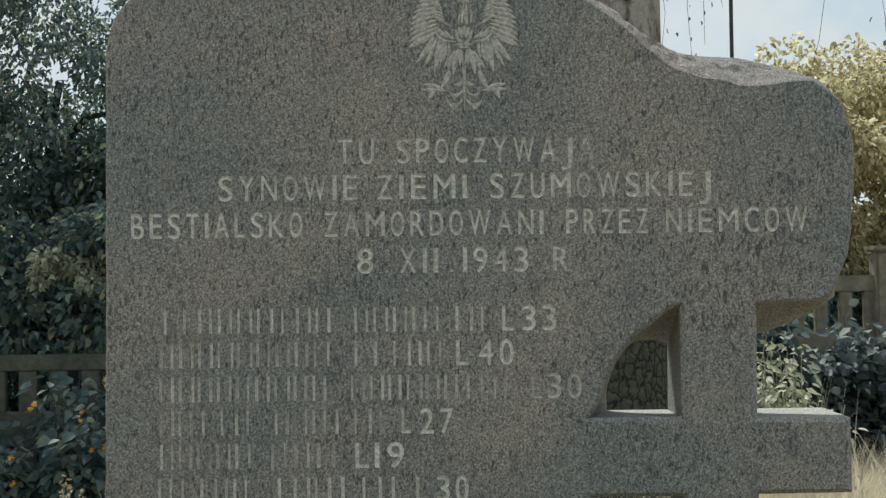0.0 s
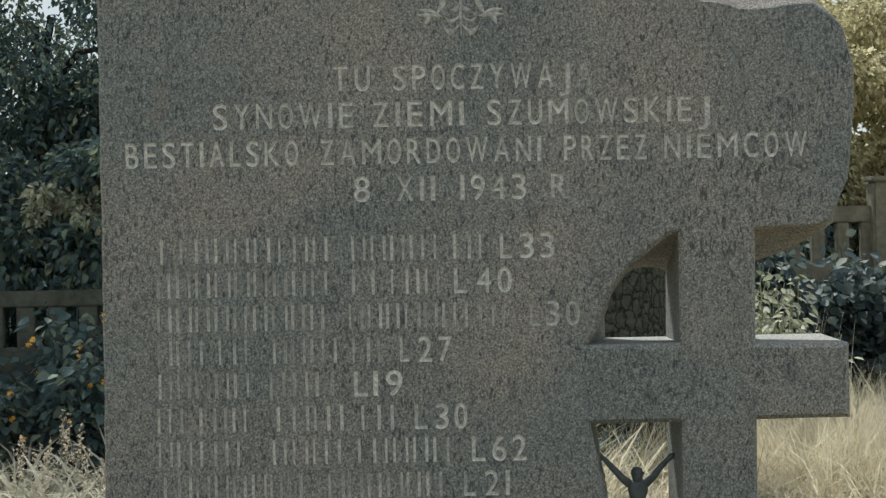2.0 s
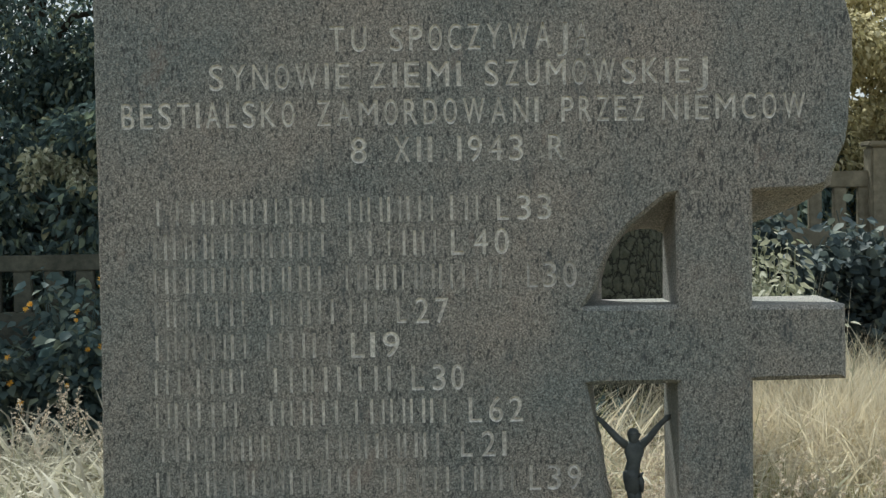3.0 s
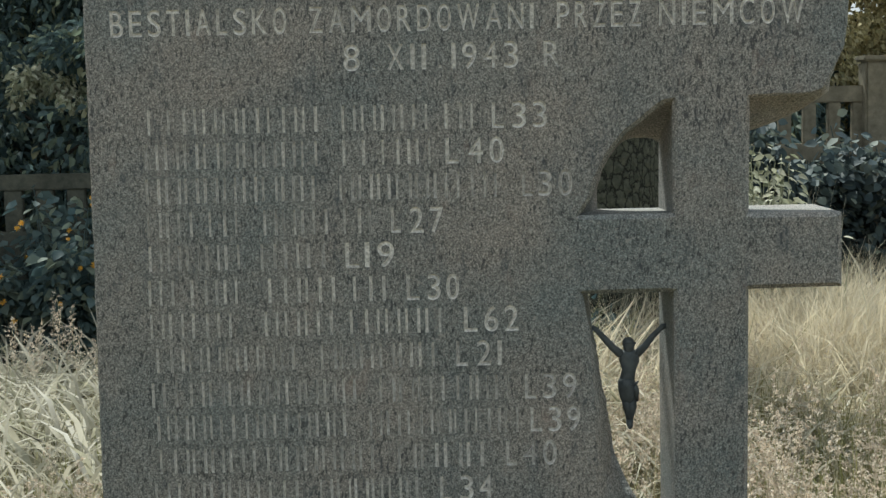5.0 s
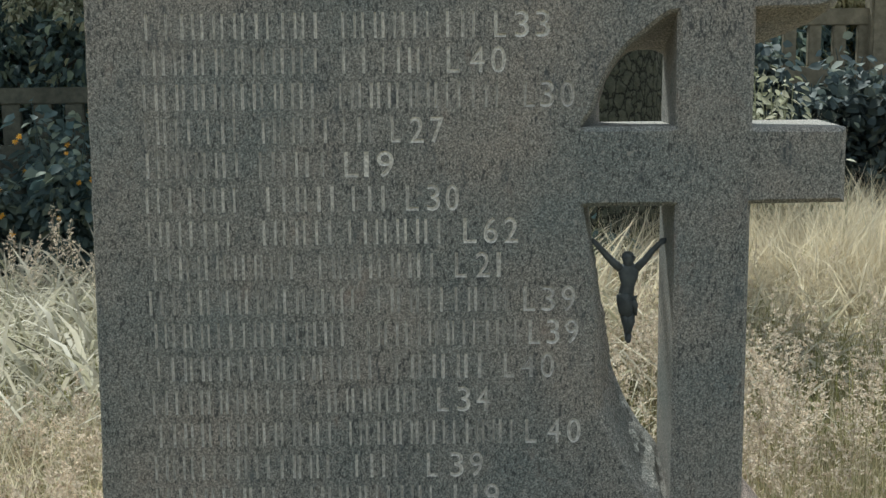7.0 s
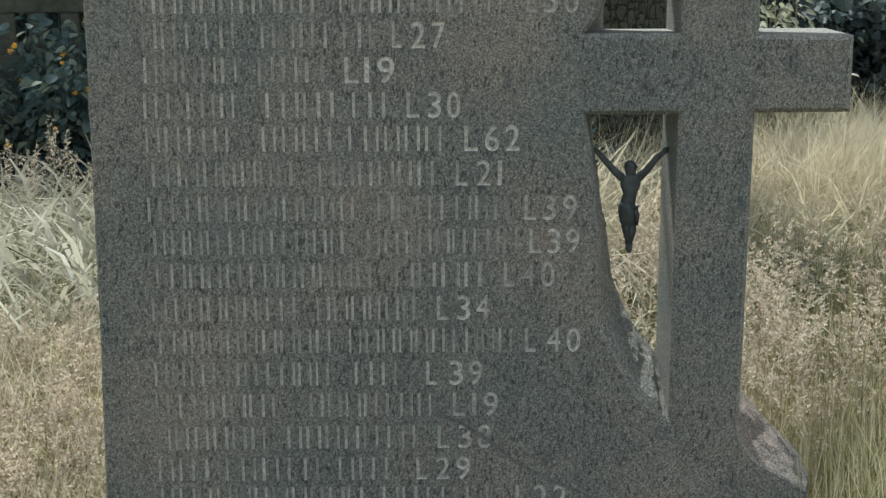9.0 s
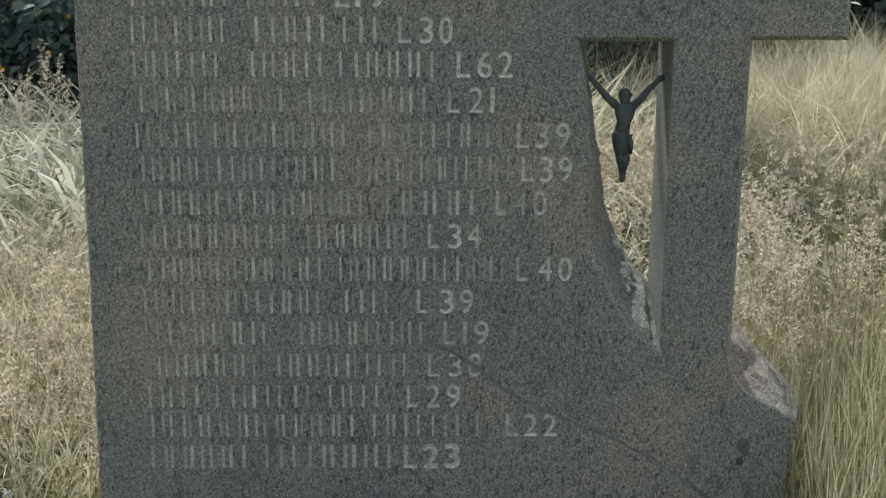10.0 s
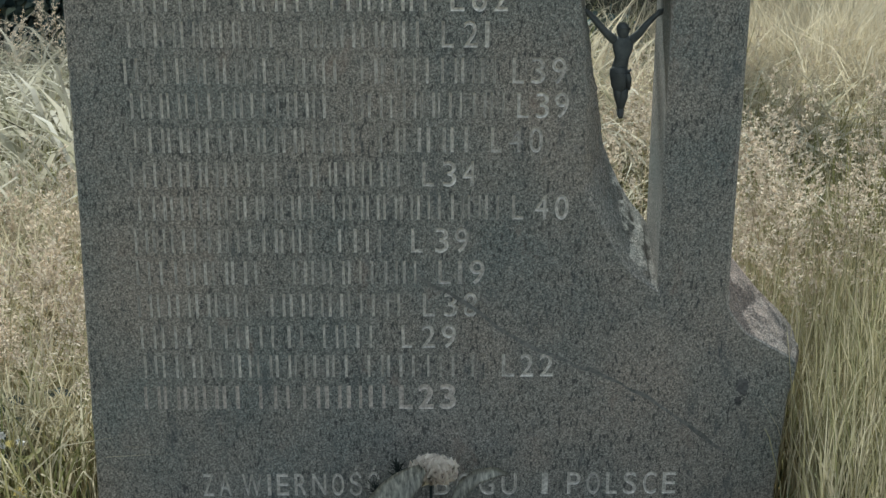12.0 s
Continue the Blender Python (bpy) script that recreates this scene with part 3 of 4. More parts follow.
for sd in (-1, 1):
    quills, coverts, down = [], [], []
    for k in range(11):
        t = k / 10
        root = along(t, (158, 420), (172, 470), (168, 530), (150, 590), (140, 640))
        tip = along(t, (296, 345), (290, 400), (284, 450), (278, 500), (258, 552), (230, 600), (196, 650))
        quills.append((mirrored(sd, root.lerp(tip, 0.12)), mirrored(sd, tip), 33, sd * 5))
        coverts.append((mirrored(sd, root.lerp(tip, -0.25)), mirrored(sd, root.lerp(tip, 0.42)), 21, sd * 4))
    for k in range(7):
        t = k / 6
        root = along(t, (104, 490), (112, 540), (128, 590))
        down.append((mirrored(sd, root), mirrored(sd, root + Vector((44, 14 + 10 * t))), 18, sd * 3))
    for u0, w0, u1, w1, wd in ((158, 405, 256, 262, 34), (146, 392, 216, 238, 26), (130, 388, 158, 212, 36), (112, 378, 128, 250, 22), (96, 376, 112, 268, 20), (80, 370, 88, 290, 18), (165, 412, 290, 348, 24)):
        quills.append(((sd * u0, w0), (sd * u1, w1), wd, sd * -5))
    for u0, w0, u1, w1 in ((150, 385, 188, 318), (134, 378, 160, 300), (118, 372, 126, 300), (100, 368, 104, 305)):
        coverts.append(((sd * u0, w0), (sd * u1, w1), 17, sd * -3))
    carve("wing_feather", quills)
    carve("covert_feather", coverts + down)
    carve("wing_ridge", [((sd * 74, 462), (sd * 150, 618), 17, sd * -38), ((sd * 90, 470), (sd * 160, 600), 13, sd * -34),
                         ((sd * 48, 378), (sd * 158, 462), 22, sd * -34), ((sd * 60, 402), (sd * 142, 462), 30, sd * -18), ((sd * 52, 392), (sd * 100, 440), 22, sd * -8)])
    carve("thigh", [((sd * 26, 340), (sd * 58, 200), 34, sd * 6), ((sd * 46, 330), (sd * 84, 222), 28, sd * 8), ((sd * 66, 300), (sd * 108, 232), 18, sd * 4), ((sd * 14, 335), (sd * 22, 240), 18)])
    carve("leg", [((sd * 78, 225), (sd * 124, 128), 34, sd * -4), ((sd * 98, 205), (sd * 112, 160), 14)])
    carve("claw", [((sd * 112, 122), (sd * 226, 150), 30, sd * 8), ((sd * 125, 124), (sd * 230, 122), 28), ((sd * 150, 128), (sd * 186, 70), 30, sd * 6), ((sd * 150, 122), (sd * 90, 116), 20)])
    carve("tail_curl", [((sd * 6, 172), (sd * 58, 150), 26, sd * -12), ((sd * 8, 118), (sd * 92, 126), 26, sd * -34), ((sd * 10, 108), (sd * 80, 104), 12, sd * -14),
                        ((sd * 8, 70), (sd * 98, 78), 34, sd * -42), ((sd * 10, 66), (sd * 80, 62), 15, sd * -20)])
carve("breast", [((sd * 26, 455), (sd * 8, 395), 26) for sd in (-1, 1)] + [((0, 462), (0, 404), 24)] + [((sd * 44, 440), (sd * 26, 375), 20) for sd in (-1, 1)]
      + [((sd * 20, 392), (sd * 12, 340), 24) for sd in (-1, 1)] + [((-52, 362), (52, 362), 14), ((-40, 346), (40, 346), 12)])
carve("neck", [((18, 470), (16, 590), 26, 6), ((-8, 475), (6, 590), 18, 5), ((-26, 470), (-12, 545), 12, 4), ((38, 478), (38, 560), 11, -4), ((30, 590), (-30, 604), 30), ((-44, 626), (50, 626), 22, 4)])
carve("tail", [((-7, 250), (-3, 10), 15, 6), ((7, 250), (3, 10), 15, -6), ((0, 200), (0, 0), 13), ((-14, 330), (-4, 250), 16), ((14, 330), (4, 250), 16)])

# crack along the foot of the slab: a thin dark vein, proud by a hair
bm = bmesh.new()
VEIN = speckled("dark_vein", (0.11, 0.118, 0.122), (0.27, 0.27, 0.265), 150)
FLECK = speckled("dark_mineral", (0.05, 0.054, 0.06), (0.19, 0.19, 0.195), 130)
pv = [(-0.01, 0.515), (0.05, 0.485), (0.115, 0.437), (0.188, 0.383), (0.27, 0.35), (0.366, 0.305), (0.45, 0.255), (0.52, 0.20), (0.574, 0.165)]
edge = []
for (x0, z0), (x1, z1) in zip(pv, pv[1:]):
    for k in range(8):
        x, z = x0 + (x1 - x0) * k / 8, z0 + (z1 - z0) * k / 8
        j = noise.noise(Vector((x * 30, 0, z * 30)))
        w = 0.0042 + 0.0036 * noise.noise(Vector((x * 22, 5, z * 22)))
        edge.append((bm.verts.new((x, -0.0005, z + 0.006 * j - w)), bm.verts.new((x, -0.0005, z + 0.006 * j + w))))
for p, q in zip(edge, edge[1:]):
    bm.faces.new((p[0], q[0], q[1], p[1]))
part("vein", bm, VEIN, memorial, "dark mineral vein across the slab")
for cx, cz, r in ((0.592, 0.30, 0.016), (0.585, 0.27, 0.009), (0.389, 0.274, 0.006)):
    bm = bmesh.new()
    vs = [bm.verts.new((cx + r * math.cos(t) * (0.7 + 0.5 * noise.noise(Vector((math.cos(t) * 2, math.sin(t) * 2, cx * 50)))), -0.0006,
                        cz + 1.5 * r * math.sin(t) * (0.7 + 0.5 * noise.noise(Vector((math.sin(t) * 2, math.cos(t) * 2, cx * 30)))))) for t in (math.pi * 2 * k / 22 for k in range(22))]
    bm.faces.new(vs)
    part("dark_fleck", bm, FLECK, memorial)

# ---- crucifix figure in the lower opening ----
bm = bmesh.new()
FX, FZ, FY = 0.357, 0.946, 0.10
P = lambda u, w, y=0.0: (FX + u, FY + y, FZ + (w if w > 0 else w * 0.82))
tube(bm, [P(0.001, -0.026), P(0, -0.022), P(0, -0.008, -0.004), P(-0.002, 0.004, -0.005), P(-0.002, 0.009, -0.004)], [0.006, 0.008, 0.0115, 0.0105, 0.005], 10)
tube(bm, [P(0, -0.018), P(0.001, -0.03), P(0.001, -0.045), P(0, -0.066), P(-0.003, -0.085), P(-0.004, -0.094)], [(0.010, 0.008), (0.019, 0.011), (0.0185, 0.012), (0.0128, 0.010), (0.0142, 0.011), (0.015, 0.011)], 12)
tube(bm, [P(-0.004, -0.083), P(-0.005, -0.090, -0.002), P(-0.004, -0.105, -0.003), P(-0.002, -0.128, -0.002), P(0, -0.142)], [(0.011, 0.008), (0.0175, 0.013), (0.0178, 0.014), (0.0155, 0.013), (0.010, 0.009)], 12, 0.3)
tube(bm, [P(-0.005, -0.130), P(-0.003, -0.150, -0.004), P(0.0, -0.168), P(0.001, -0.184, 0.002)], [0.010, 0.009, 0.0072, 0.0055], 8)
tube(bm, [P(0.004, -0.130), P(0.004, -0.150, -0.007), P(0.002, -0.168, -0.003), P(0.001, -0.186, 0.002)], [0.010, 0.009, 0.0072, 0.0055], 8)
tube(bm, [P(0.001, -0.180), P(0.0, -0.19, -0.008), P(0, -0.194, -0.014)], [0.007, 0.006, 0.004], 8)
tube(bm, [P(-0.014, -0.029), P(-0.030, -0.012), P(-0.046, 0.008), P(-0.060, 0.024), P(-0.066, 0.027), P(-0.072, 0.027)], [0.0082, 0.0070, 0.0058, 0.0048, 0.0062, 0.0035], 8)
tube(bm, [P(0.015, -0.029), P(0.030, -0.012), P(0.044, 0.008), P(0.058, 0.022), P(0.064, 0.027), P(0.071, 0.030)], [0.0082, 0.0070, 0.0058, 0.0048, 0.0062, 0.0035], 8)
tube(bm, [P(0.008, -0.092, -0.008), P(0.012, -0.11, -0.012), P(0.014, -0.135, -0.006)], [0.005, 0.006, 0.003], 6, 0.3)
tube(bm, [P(-0.017, -0.090, -0.004), P(-0.010, -0.096, -0.013), P(0.002, -0.099, -0.016), P(0.011, -0.096, -0.012), P(0.016, -0.091, -0.004)], [0.002, 0.003, 0.0035, 0.003, 0.002], 6, 0.3)
tube(bm, [P(-0.012, -0.004, -0.004), P(-0.007, -0.001, -0.013), P(0.002, 0.0, -0.0165), P(0.009, -0.001, -0.012), P(0.012, -0.004, -0.004)], [0.0018, 0.0024, 0.0026, 0.0024, 0.0018], 6, 0.4)
part("crucifix_figure", bm, BRONZE, None, "small dark bronze crucifix figure fixed inside stone opening", True)["category"] = "statue"

# ---- scattering ----
rng = np.random.default_rng(7)


def stuff_mesh(name, verts, quads, tris, material, smooth=True):
    me = bpy.data.meshes.new(name)
    nq, nt = len(quads), len(tris)
    idx = np.concatenate([np.asarray(quads, np.int32).ravel(), np.asarray(tris, np.int32).ravel()])
    me.vertices.add(len(verts))
    me.vertices.foreach_set("co", np.asarray(verts, np.float32).ravel())
    me.loops.add(len(idx))
    me.loops.foreach_set("vertex_index", idx)
    me.polygons.add(nq + nt)
    starts = np.concatenate([np.arange(nq) * 4, nq * 4 + np.arange(nt) * 3]).astype(np.int32)
    me.polygons.foreach_set("loop_start", starts)
    me.polygons.foreach_set("use_smooth", np.full(nq + nt, smooth))
    me.materials.append(material)
    me.update(calc_edges=True)
    me.validate()
    return me


def unit(a):
    return a / np.maximum(np.linalg.norm(a, axis=1, keepdims=True), 1e-9)


def blades(name, base, height, width, lean, material, droop=1.0):
    """Grass blades: base (n,3), height, width and lean (n)."""
    n = len(base)
    ang, turn = rng.uniform(0, 2 * math.pi, n), rng.uniform(0, 2 * math.pi, n)
    d = np.stack([np.cos(ang), np.sin(ang), np.zeros(n)], 1)
    side = np.stack([np.cos(turn), np.sin(turn), np.zeros(n)], 1)
    V = []
    for s, wf in ((0, 0.7), (0.35, 1.0), (0.7, 0.75), (1.0, 0.0)):
        c = base + d * (lean * height * s ** 2)[:, None]
        c[:, 2] += height * (s - droop * 0.5 * lean * s ** 2.4)
        if wf:
            V += [c - side * (width * wf / 2)[:, None], c + side * (width * wf / 2)[:, None]]
        else:
            V.append(c)
    V = np.stack(V, 1)
    b = np.arange(n)[:, None] * 7
    q = np.concatenate([b + np.array([[0, 1, 3, 2]]), b + np.array([[2, 3, 5, 4]])])
    return stuff_mesh(name, V.reshape(-1, 3), q, b + np.array([[4, 5, 6]]), material)


def leaves(name, pos, way, size, material, ratio=0.5, fold=0.18):
    """Pointed, folded leaves at pos that grow along way."""
    n = len(pos)
    way = unit(way)
    side = unit(np.cross(way, unit(rng.normal(size=(n, 3)) * 0.7 + np.array([0, 0, 1.0]))))
    up = np.cross(side, way)
    pts = ((0, 0, 0), (0.3, -0.5, 1), (0.3, 0, 0), (0.3, 0.5, 1), (0.7, -0.36, 1), (0.7, 0, -0.1), (0.7, 0.36, 1), (1, 0, -0.6))
    V = np.stack([pos + size[:, None] * (way * u + side * v * ratio + up * w * fold * (0.5 if u > 0.9 else 1)) for u, v, w in pts], 1)
    b = np.arange(n)[:, None] * 8
    q = np.concatenate([b + np.array([[1, 2, 5, 4]]), b + np.array([[2, 3, 6, 5]])])
    t = np.concatenate([b + np.array([k]) for k in ((0, 2, 1), (0, 3, 2), (4, 5, 7), (5, 6, 7))])
    return stuff_mesh(name, V.reshape(-1, 3), q, t, material)


def on_ground(n, x0, x1, y0, y1, patch=0.0):
    p = np.stack([rng.uniform(x0, x1, n), rng.uniform(y0, y1, n), np.zeros(n)], 1)
    p[:, :2] += rng.normal(size=(n, 2)) * min(0.3, 0.07 * (x1 - x0))
    if patch:
        k = np.array([noise.noise(Vector((a * 2.2, b * 2.2, 3))) for a, b, _ in p])
        p = p[rng.uniform(size=n) < np.clip(0.6 + patch * k, 0.08, 1)]
    clear = ~((np.abs(p[:, 0] - 0.02) < 0.655) & (p[:, 1] > -0.9) & (p[:, 1] < 0.26))
    p = p[clear]
    p[:, 2] = [ground_z(a, b) - 0.01 for a, b, _ in p]
    return p


def meadow(name, label, n, area_, h, w, lean, material, patch=0.6, droop=1.0):
    p = on_ground(n, *area_, patch)
    k = len(p)
    tall = np.array([1 + 0.35 * noise.noise(Vector((a * 1.3, b * 1.3, 9))) for a, b, _ in p])
    ob = new(name, blades(name, p, rng.uniform(*h, k) * tall, rng.uniform(*w, k), rng.uniform(*lean, k), material, droop))
    return tagged(ob, label, "grass", kind="stuff")


meadow("dry_grass", "long dry straw-coloured meadow grass", 46000, (0.3, 3.2, 1.9, 5.2), (0.30, 0.60), (0.003, 0.006), (0.1, 0.9), STRAW)
meadow("green_grass", "olive undergrowth below the flowering grass", 13000, (0.3, 2.6, 0.24, 2.1), (0.22, 0.46), (0.003, 0.006), (0.1, 0.8), OLIVE)
meadow("dry_grass", "pale grass before the weeds", 20000, (0.9, 3.0, 2.4, 3.4), (0.46, 0.70), (0.0018, 0.0034), (0.15, 0.7), FIELD, 0.3)
meadow("dry_grass", "tall pale grass at the far side of the meadow", 20000, (0.8, 2.9, 2.9, 4.35), (0.46, 0.70), (0.004, 0.0075), (0.2, 1.0), FIELD, 0.3)
meadow("dry_grass", "upright straw stems close by the slab", 5000, (0.66, 1.45, -0.35, 1.0), (0.22, 0.46), (0.002, 0.0036), (0.02, 0.3), STRAW, 0.3)
meadow("green_grass", "upright olive grass stems close by the slab", 11000, (0.66, 1.6, -0.35, 1.6), (0.24, 0.48), (0.002, 0.0042), (0.02, 0.35), OLIVE, 0.4)
meadow("green_grass", "blue-green grass between the flowering heads", 3500, (0.85, 2.0, 0.9, 2.2), (0.36, 0.58), (0.003, 0.006), (0.05, 0.4), GREEN, 1.2)
meadow("dry_grass", "tall grass tussocks round the birch foot", 3600, (0.3, 1.7, 1.9, 2.95), (0.55, 0.85), (0.004, 0.010), (0.3, 1.2), FIELD, 0.2)
meadow("green_grass", "green grass tussocks round the birch foot", 260, (0.3, 1.2, 2.2, 2.95), (0.5, 0.8), (0.004, 0.009), (0.2, 0.7), GREEN, 0.2)
meadow("bleached_reed", "tall bleached reed before the shaded weeds", 700, (-2.5, -1.0, 2.9, 3.7), (0.5, 0.76), (0.010, 0.024), (0.5, 1.2), PALE, 0.3, 1.2)
meadow("dry_grass", "tall pale grass between birch and weeds", 8500, (0.75, 1.7, 2.6, 3.3), (0.56, 0.80), (0.0018, 0.0034), (0.12, 0.6), FIELD, 0.3)
meadow("bleached_reed", "tall pale grass stalks before the broad-leaved weeds", 240, (1.25, 2.5, 2.9, 3.6), (0.7, 1.0), (0.004, 0.010), (0.1, 0.6), PALE, 0.3)
meadow("green_grass", "long green grass stems in the meadow", 9000, (0.3, 3.2, -0.2, 4.0), (0.2, 0.46), (0.002, 0.0042), (0.05, 0.5), GREEN)
meadow("dry_grass", "fine dry grass beside the slab", 18000, (-2.0, -0.45, 0.1, 1.5), (0.15, 0.42), (0.003, 0.006), (0.1, 0.9), STRAW)
meadow("green_grass", "short green grass beside the slab", 12000, (-2.6, -0.45, -0.3, 3.2), (0.12, 0.34), (0.003, 0.006), (0.05, 0.6), GREEN)
meadow("bleached_reed", "broad bleached bent grass leaves", 4600, (-2.9, -0.7, 1.5, 4.2), (0.40, 0.70), (0.010, 0.027), (0.3, 0.95), PALE, 0.4, 1.7)
meadow("bleached_reed", "pale bent grass leaves behind the slab", 2200, (0.2, 1.3, 1.3, 3.0), (0.5, 0.85), (0.007, 0.02), (0.5, 1.2), PALE, 0.4, 1.2)
meadow("dry_grass", "thin dry grass of the wider meadow", 16000, (-7, 7, 0.3, 9), (0.12, 0.34), (0.004, 0.009), (0.1, 0.9), STRAW)
# Unseen grass added before the slab to lower the light bounced onto it.
meadow("green_grass", "added unseen lawn before the slab, dark to cut bounce", 42000, (-5, 5, -5, 0.3), (0.06, 0.14), (0.005, 0.010), (0.1, 0.9), BOUNCE_LAWN)


def panicles(name, label, n, area_, h, material):
    """Flowering grass: thin stems with loose heads of many spikelets."""
    p = on_ground(n, *area_)
    n = len(p)
    hh = rng.uniform(*h, n)
    ang = rng.uniform(0, 2 * math.pi, n)
    lean = rng.uniform(0.05, 0.3, n)
    d = np.stack([np.cos(ang), np.sin(ang), np.zeros(n)], 1)
    pos, way, size = [], [], []
    arms, grains = 14, 9
    for k in range(arms):
        f = k / arms
        s = 0.60 + 0.39 * f
        c = p + d * (lean * hh * s ** 2)[:, None] + np.stack([0 * hh, 0 * hh, hh * s], 1)
        a2 = rng.uniform(0, 2 * math.pi, n)
        out = unit(np.stack([np.cos(a2), np.sin(a2), rng.uniform(0.5, 1.3, n)], 1))
        reach = rng.uniform(0.035, 0.075, n) * (1.12 - f)
        for g in range(grains):
            q = (g + 1) / grains
            pos.append(c + out * (reach * q)[:, None] - np.array([0, 0, 0.012]) * q * q + rng.normal(size=(n, 3)) * 0.003)
            way.append(out + rng.normal(size=(n, 3)) * 0.45)
            size.append(rng.uniform(0.007, 0.012, n))
    heads = leaves(name, np.concatenate(pos), np.concatenate(way), np.concatenate(size), material, 0.42, 0.12)
    ob = tagged(new(name, heads), label, "grass", kind="stuff")
    V = []
    for s in (0, 0.35, 0.7, 1.0):
        c = p + d * (lean * hh * s ** 2)[:, None] + np.stack([0 * hh, 0 * hh, hh * s], 1)
        w = 0.0013 * (1.2 - 0.7 * s)
        V += [c + np.array([w * math.cos(t), w * math.sin(t), 0]) for t in (0, 2.1, 4.2)]
    V = np.stack(V, 1)
    b = np.arange(n)[:, None] * 12
    q = np.concatenate([b + np.array([[r * 3 + i, r * 3 + (i + 1) % 3, r * 3 + 3 + (i + 1) % 3, r * 3 + 3 + i]]) for r in range(3) for i in range(3)])
    st = new("grass_stems", stuff_mesh("grass_stems", V.reshape(-1, 3), q, np.zeros((0, 3), int), STRAW))
    st.parent = ob


panicles("flowering_grass", "feathery pinkish-beige flowering grass beside the slab", 215, (0.62, 1.6, 0.28, 1.25), (0.34, 0.74), SEED)
panicles("flowering_grass", "pale flowering grass of the sunlit meadow", 70, (0.7, 2.6, 1.7, 3.4), (0.40, 0.60), SEED)
panicles("flowering_grass", "brown flowering grass at the edge of the slab", 300, (-1.6, -0.62, 0.2, 1.5), (0.26, 0.42), SEED)
panicles("flowering_grass", "tall drooping grass heads before the weeds", 40, (-2.5, -1.1, 2.8, 3.8), (0.5, 0.68), SEED)
panicles("flowering_grass", "thin flowering grass behind the opening", 160, (0.28, 0.85, 0.3, 2.4), (0.38, 0.60), SEED)

# ---- fences ----


def fence(label, x0, x1, y, top, mat, pitch, slat, rail, posts):
    f = tagged(new("fence"), label, "fence")
    bm = bmesh.new()
    box(bm, x0, x1, y - 0.03, y + 0.03, top - rail, top, 0.006)
    part("top_rail", bm, mat, f)
    bm = bmesh.new()
    box(bm, x0, x1, y - 0.028, y + 0.028, top - 0.48, top - rail - 0.22, 0.006)
    part("middle_rail", bm, mat, f)
    bm = bmesh.new()
    box(bm, x0, x1, y - 0.028, y + 0.028, -0.2, 0.22, 0.006)
    part("bottom_rail", bm, mat, f)
    bm = bmesh.new()
    box(bm, -slat / 2, slat / 2, -0.022, 0.022, 0.22, top - 0.48, 0.005)
    low = part("slat", bm, mat, f)
    bm = bmesh.new()
    box(bm, -slat / 2, slat / 2, -0.022, 0.022, top - rail - 0.22, top - rail, 0.005)
    high = part("slat", bm, mat, f)
    k, x = 0, x0 + pitch / 2
    while x < x1 - slat / 2:
        for src in (low, high):
            o = src if k == 0 else new("slat", src.data)
            o.parent, o.location = f, (x, y, 0)
        k, x = k + 1, x + pitch
    for px in posts:
        bm = bmesh.new()
        box(bm, px - 0.07, px + 0.07, y - 0.08, y + 0.06, -0.2, top + 0.13, 0.012)
        post = part("post", bm, mat, f)
        bm = bmesh.new()
        box(bm, px - 0.085, px + 0.085, y - 0.095, y + 0.075, top + 0.13, top + 0.16, 0.008)
        part("post_cap", bm, mat, post)


fence("weathered beige concrete fence with upright slots behind weeds", 0.55, 6.5, 5.0, 1.46, CONCRETE, 0.135, 0.07, 0.09, (2.46, 4.5, 6.5))
fence("grey slotted fence, tree shade put into its dark concrete", -6.5, 0.25, 4.85, 1.085, SHADE_CONCRETE, 0.168, 0.098, 0.085, (-6.5, -4.5, -0.6))

# ---- trees ----


def limb(bm, a, b, r0, r1, wander=0.12, n=7, sides=7):
    a, b = Vector(a), Vector(b)
    pts = [a.lerp(b, k / n) + Vector([wander * (a - b).length * 0.3 * noise.noise(a * 3.1 + Vector((k * 0.7, s * 9.1, 0))) * math.sin(math.pi * k / n) for s in range(3)]) for k in range(n + 1)]
    tube(bm, pts, [r0 + (r1 - r0) * k / n for k in range(n + 1)], sides, 0.15)
    return pts


def clumps(centres, radii, n, squash=0.8):
    """n points in uneven clumps round the centres, denser towards the outside."""
    k = rng.integers(0, len(centres), n)
    d = unit(rng.normal(size=(n, 3)))
    r = radii[k] * rng.uniform(0.35, 1.0, n) ** 0.6
    p = centres[k] + d * r[:, None] * np.array([1, 1, squash])
    return p, d


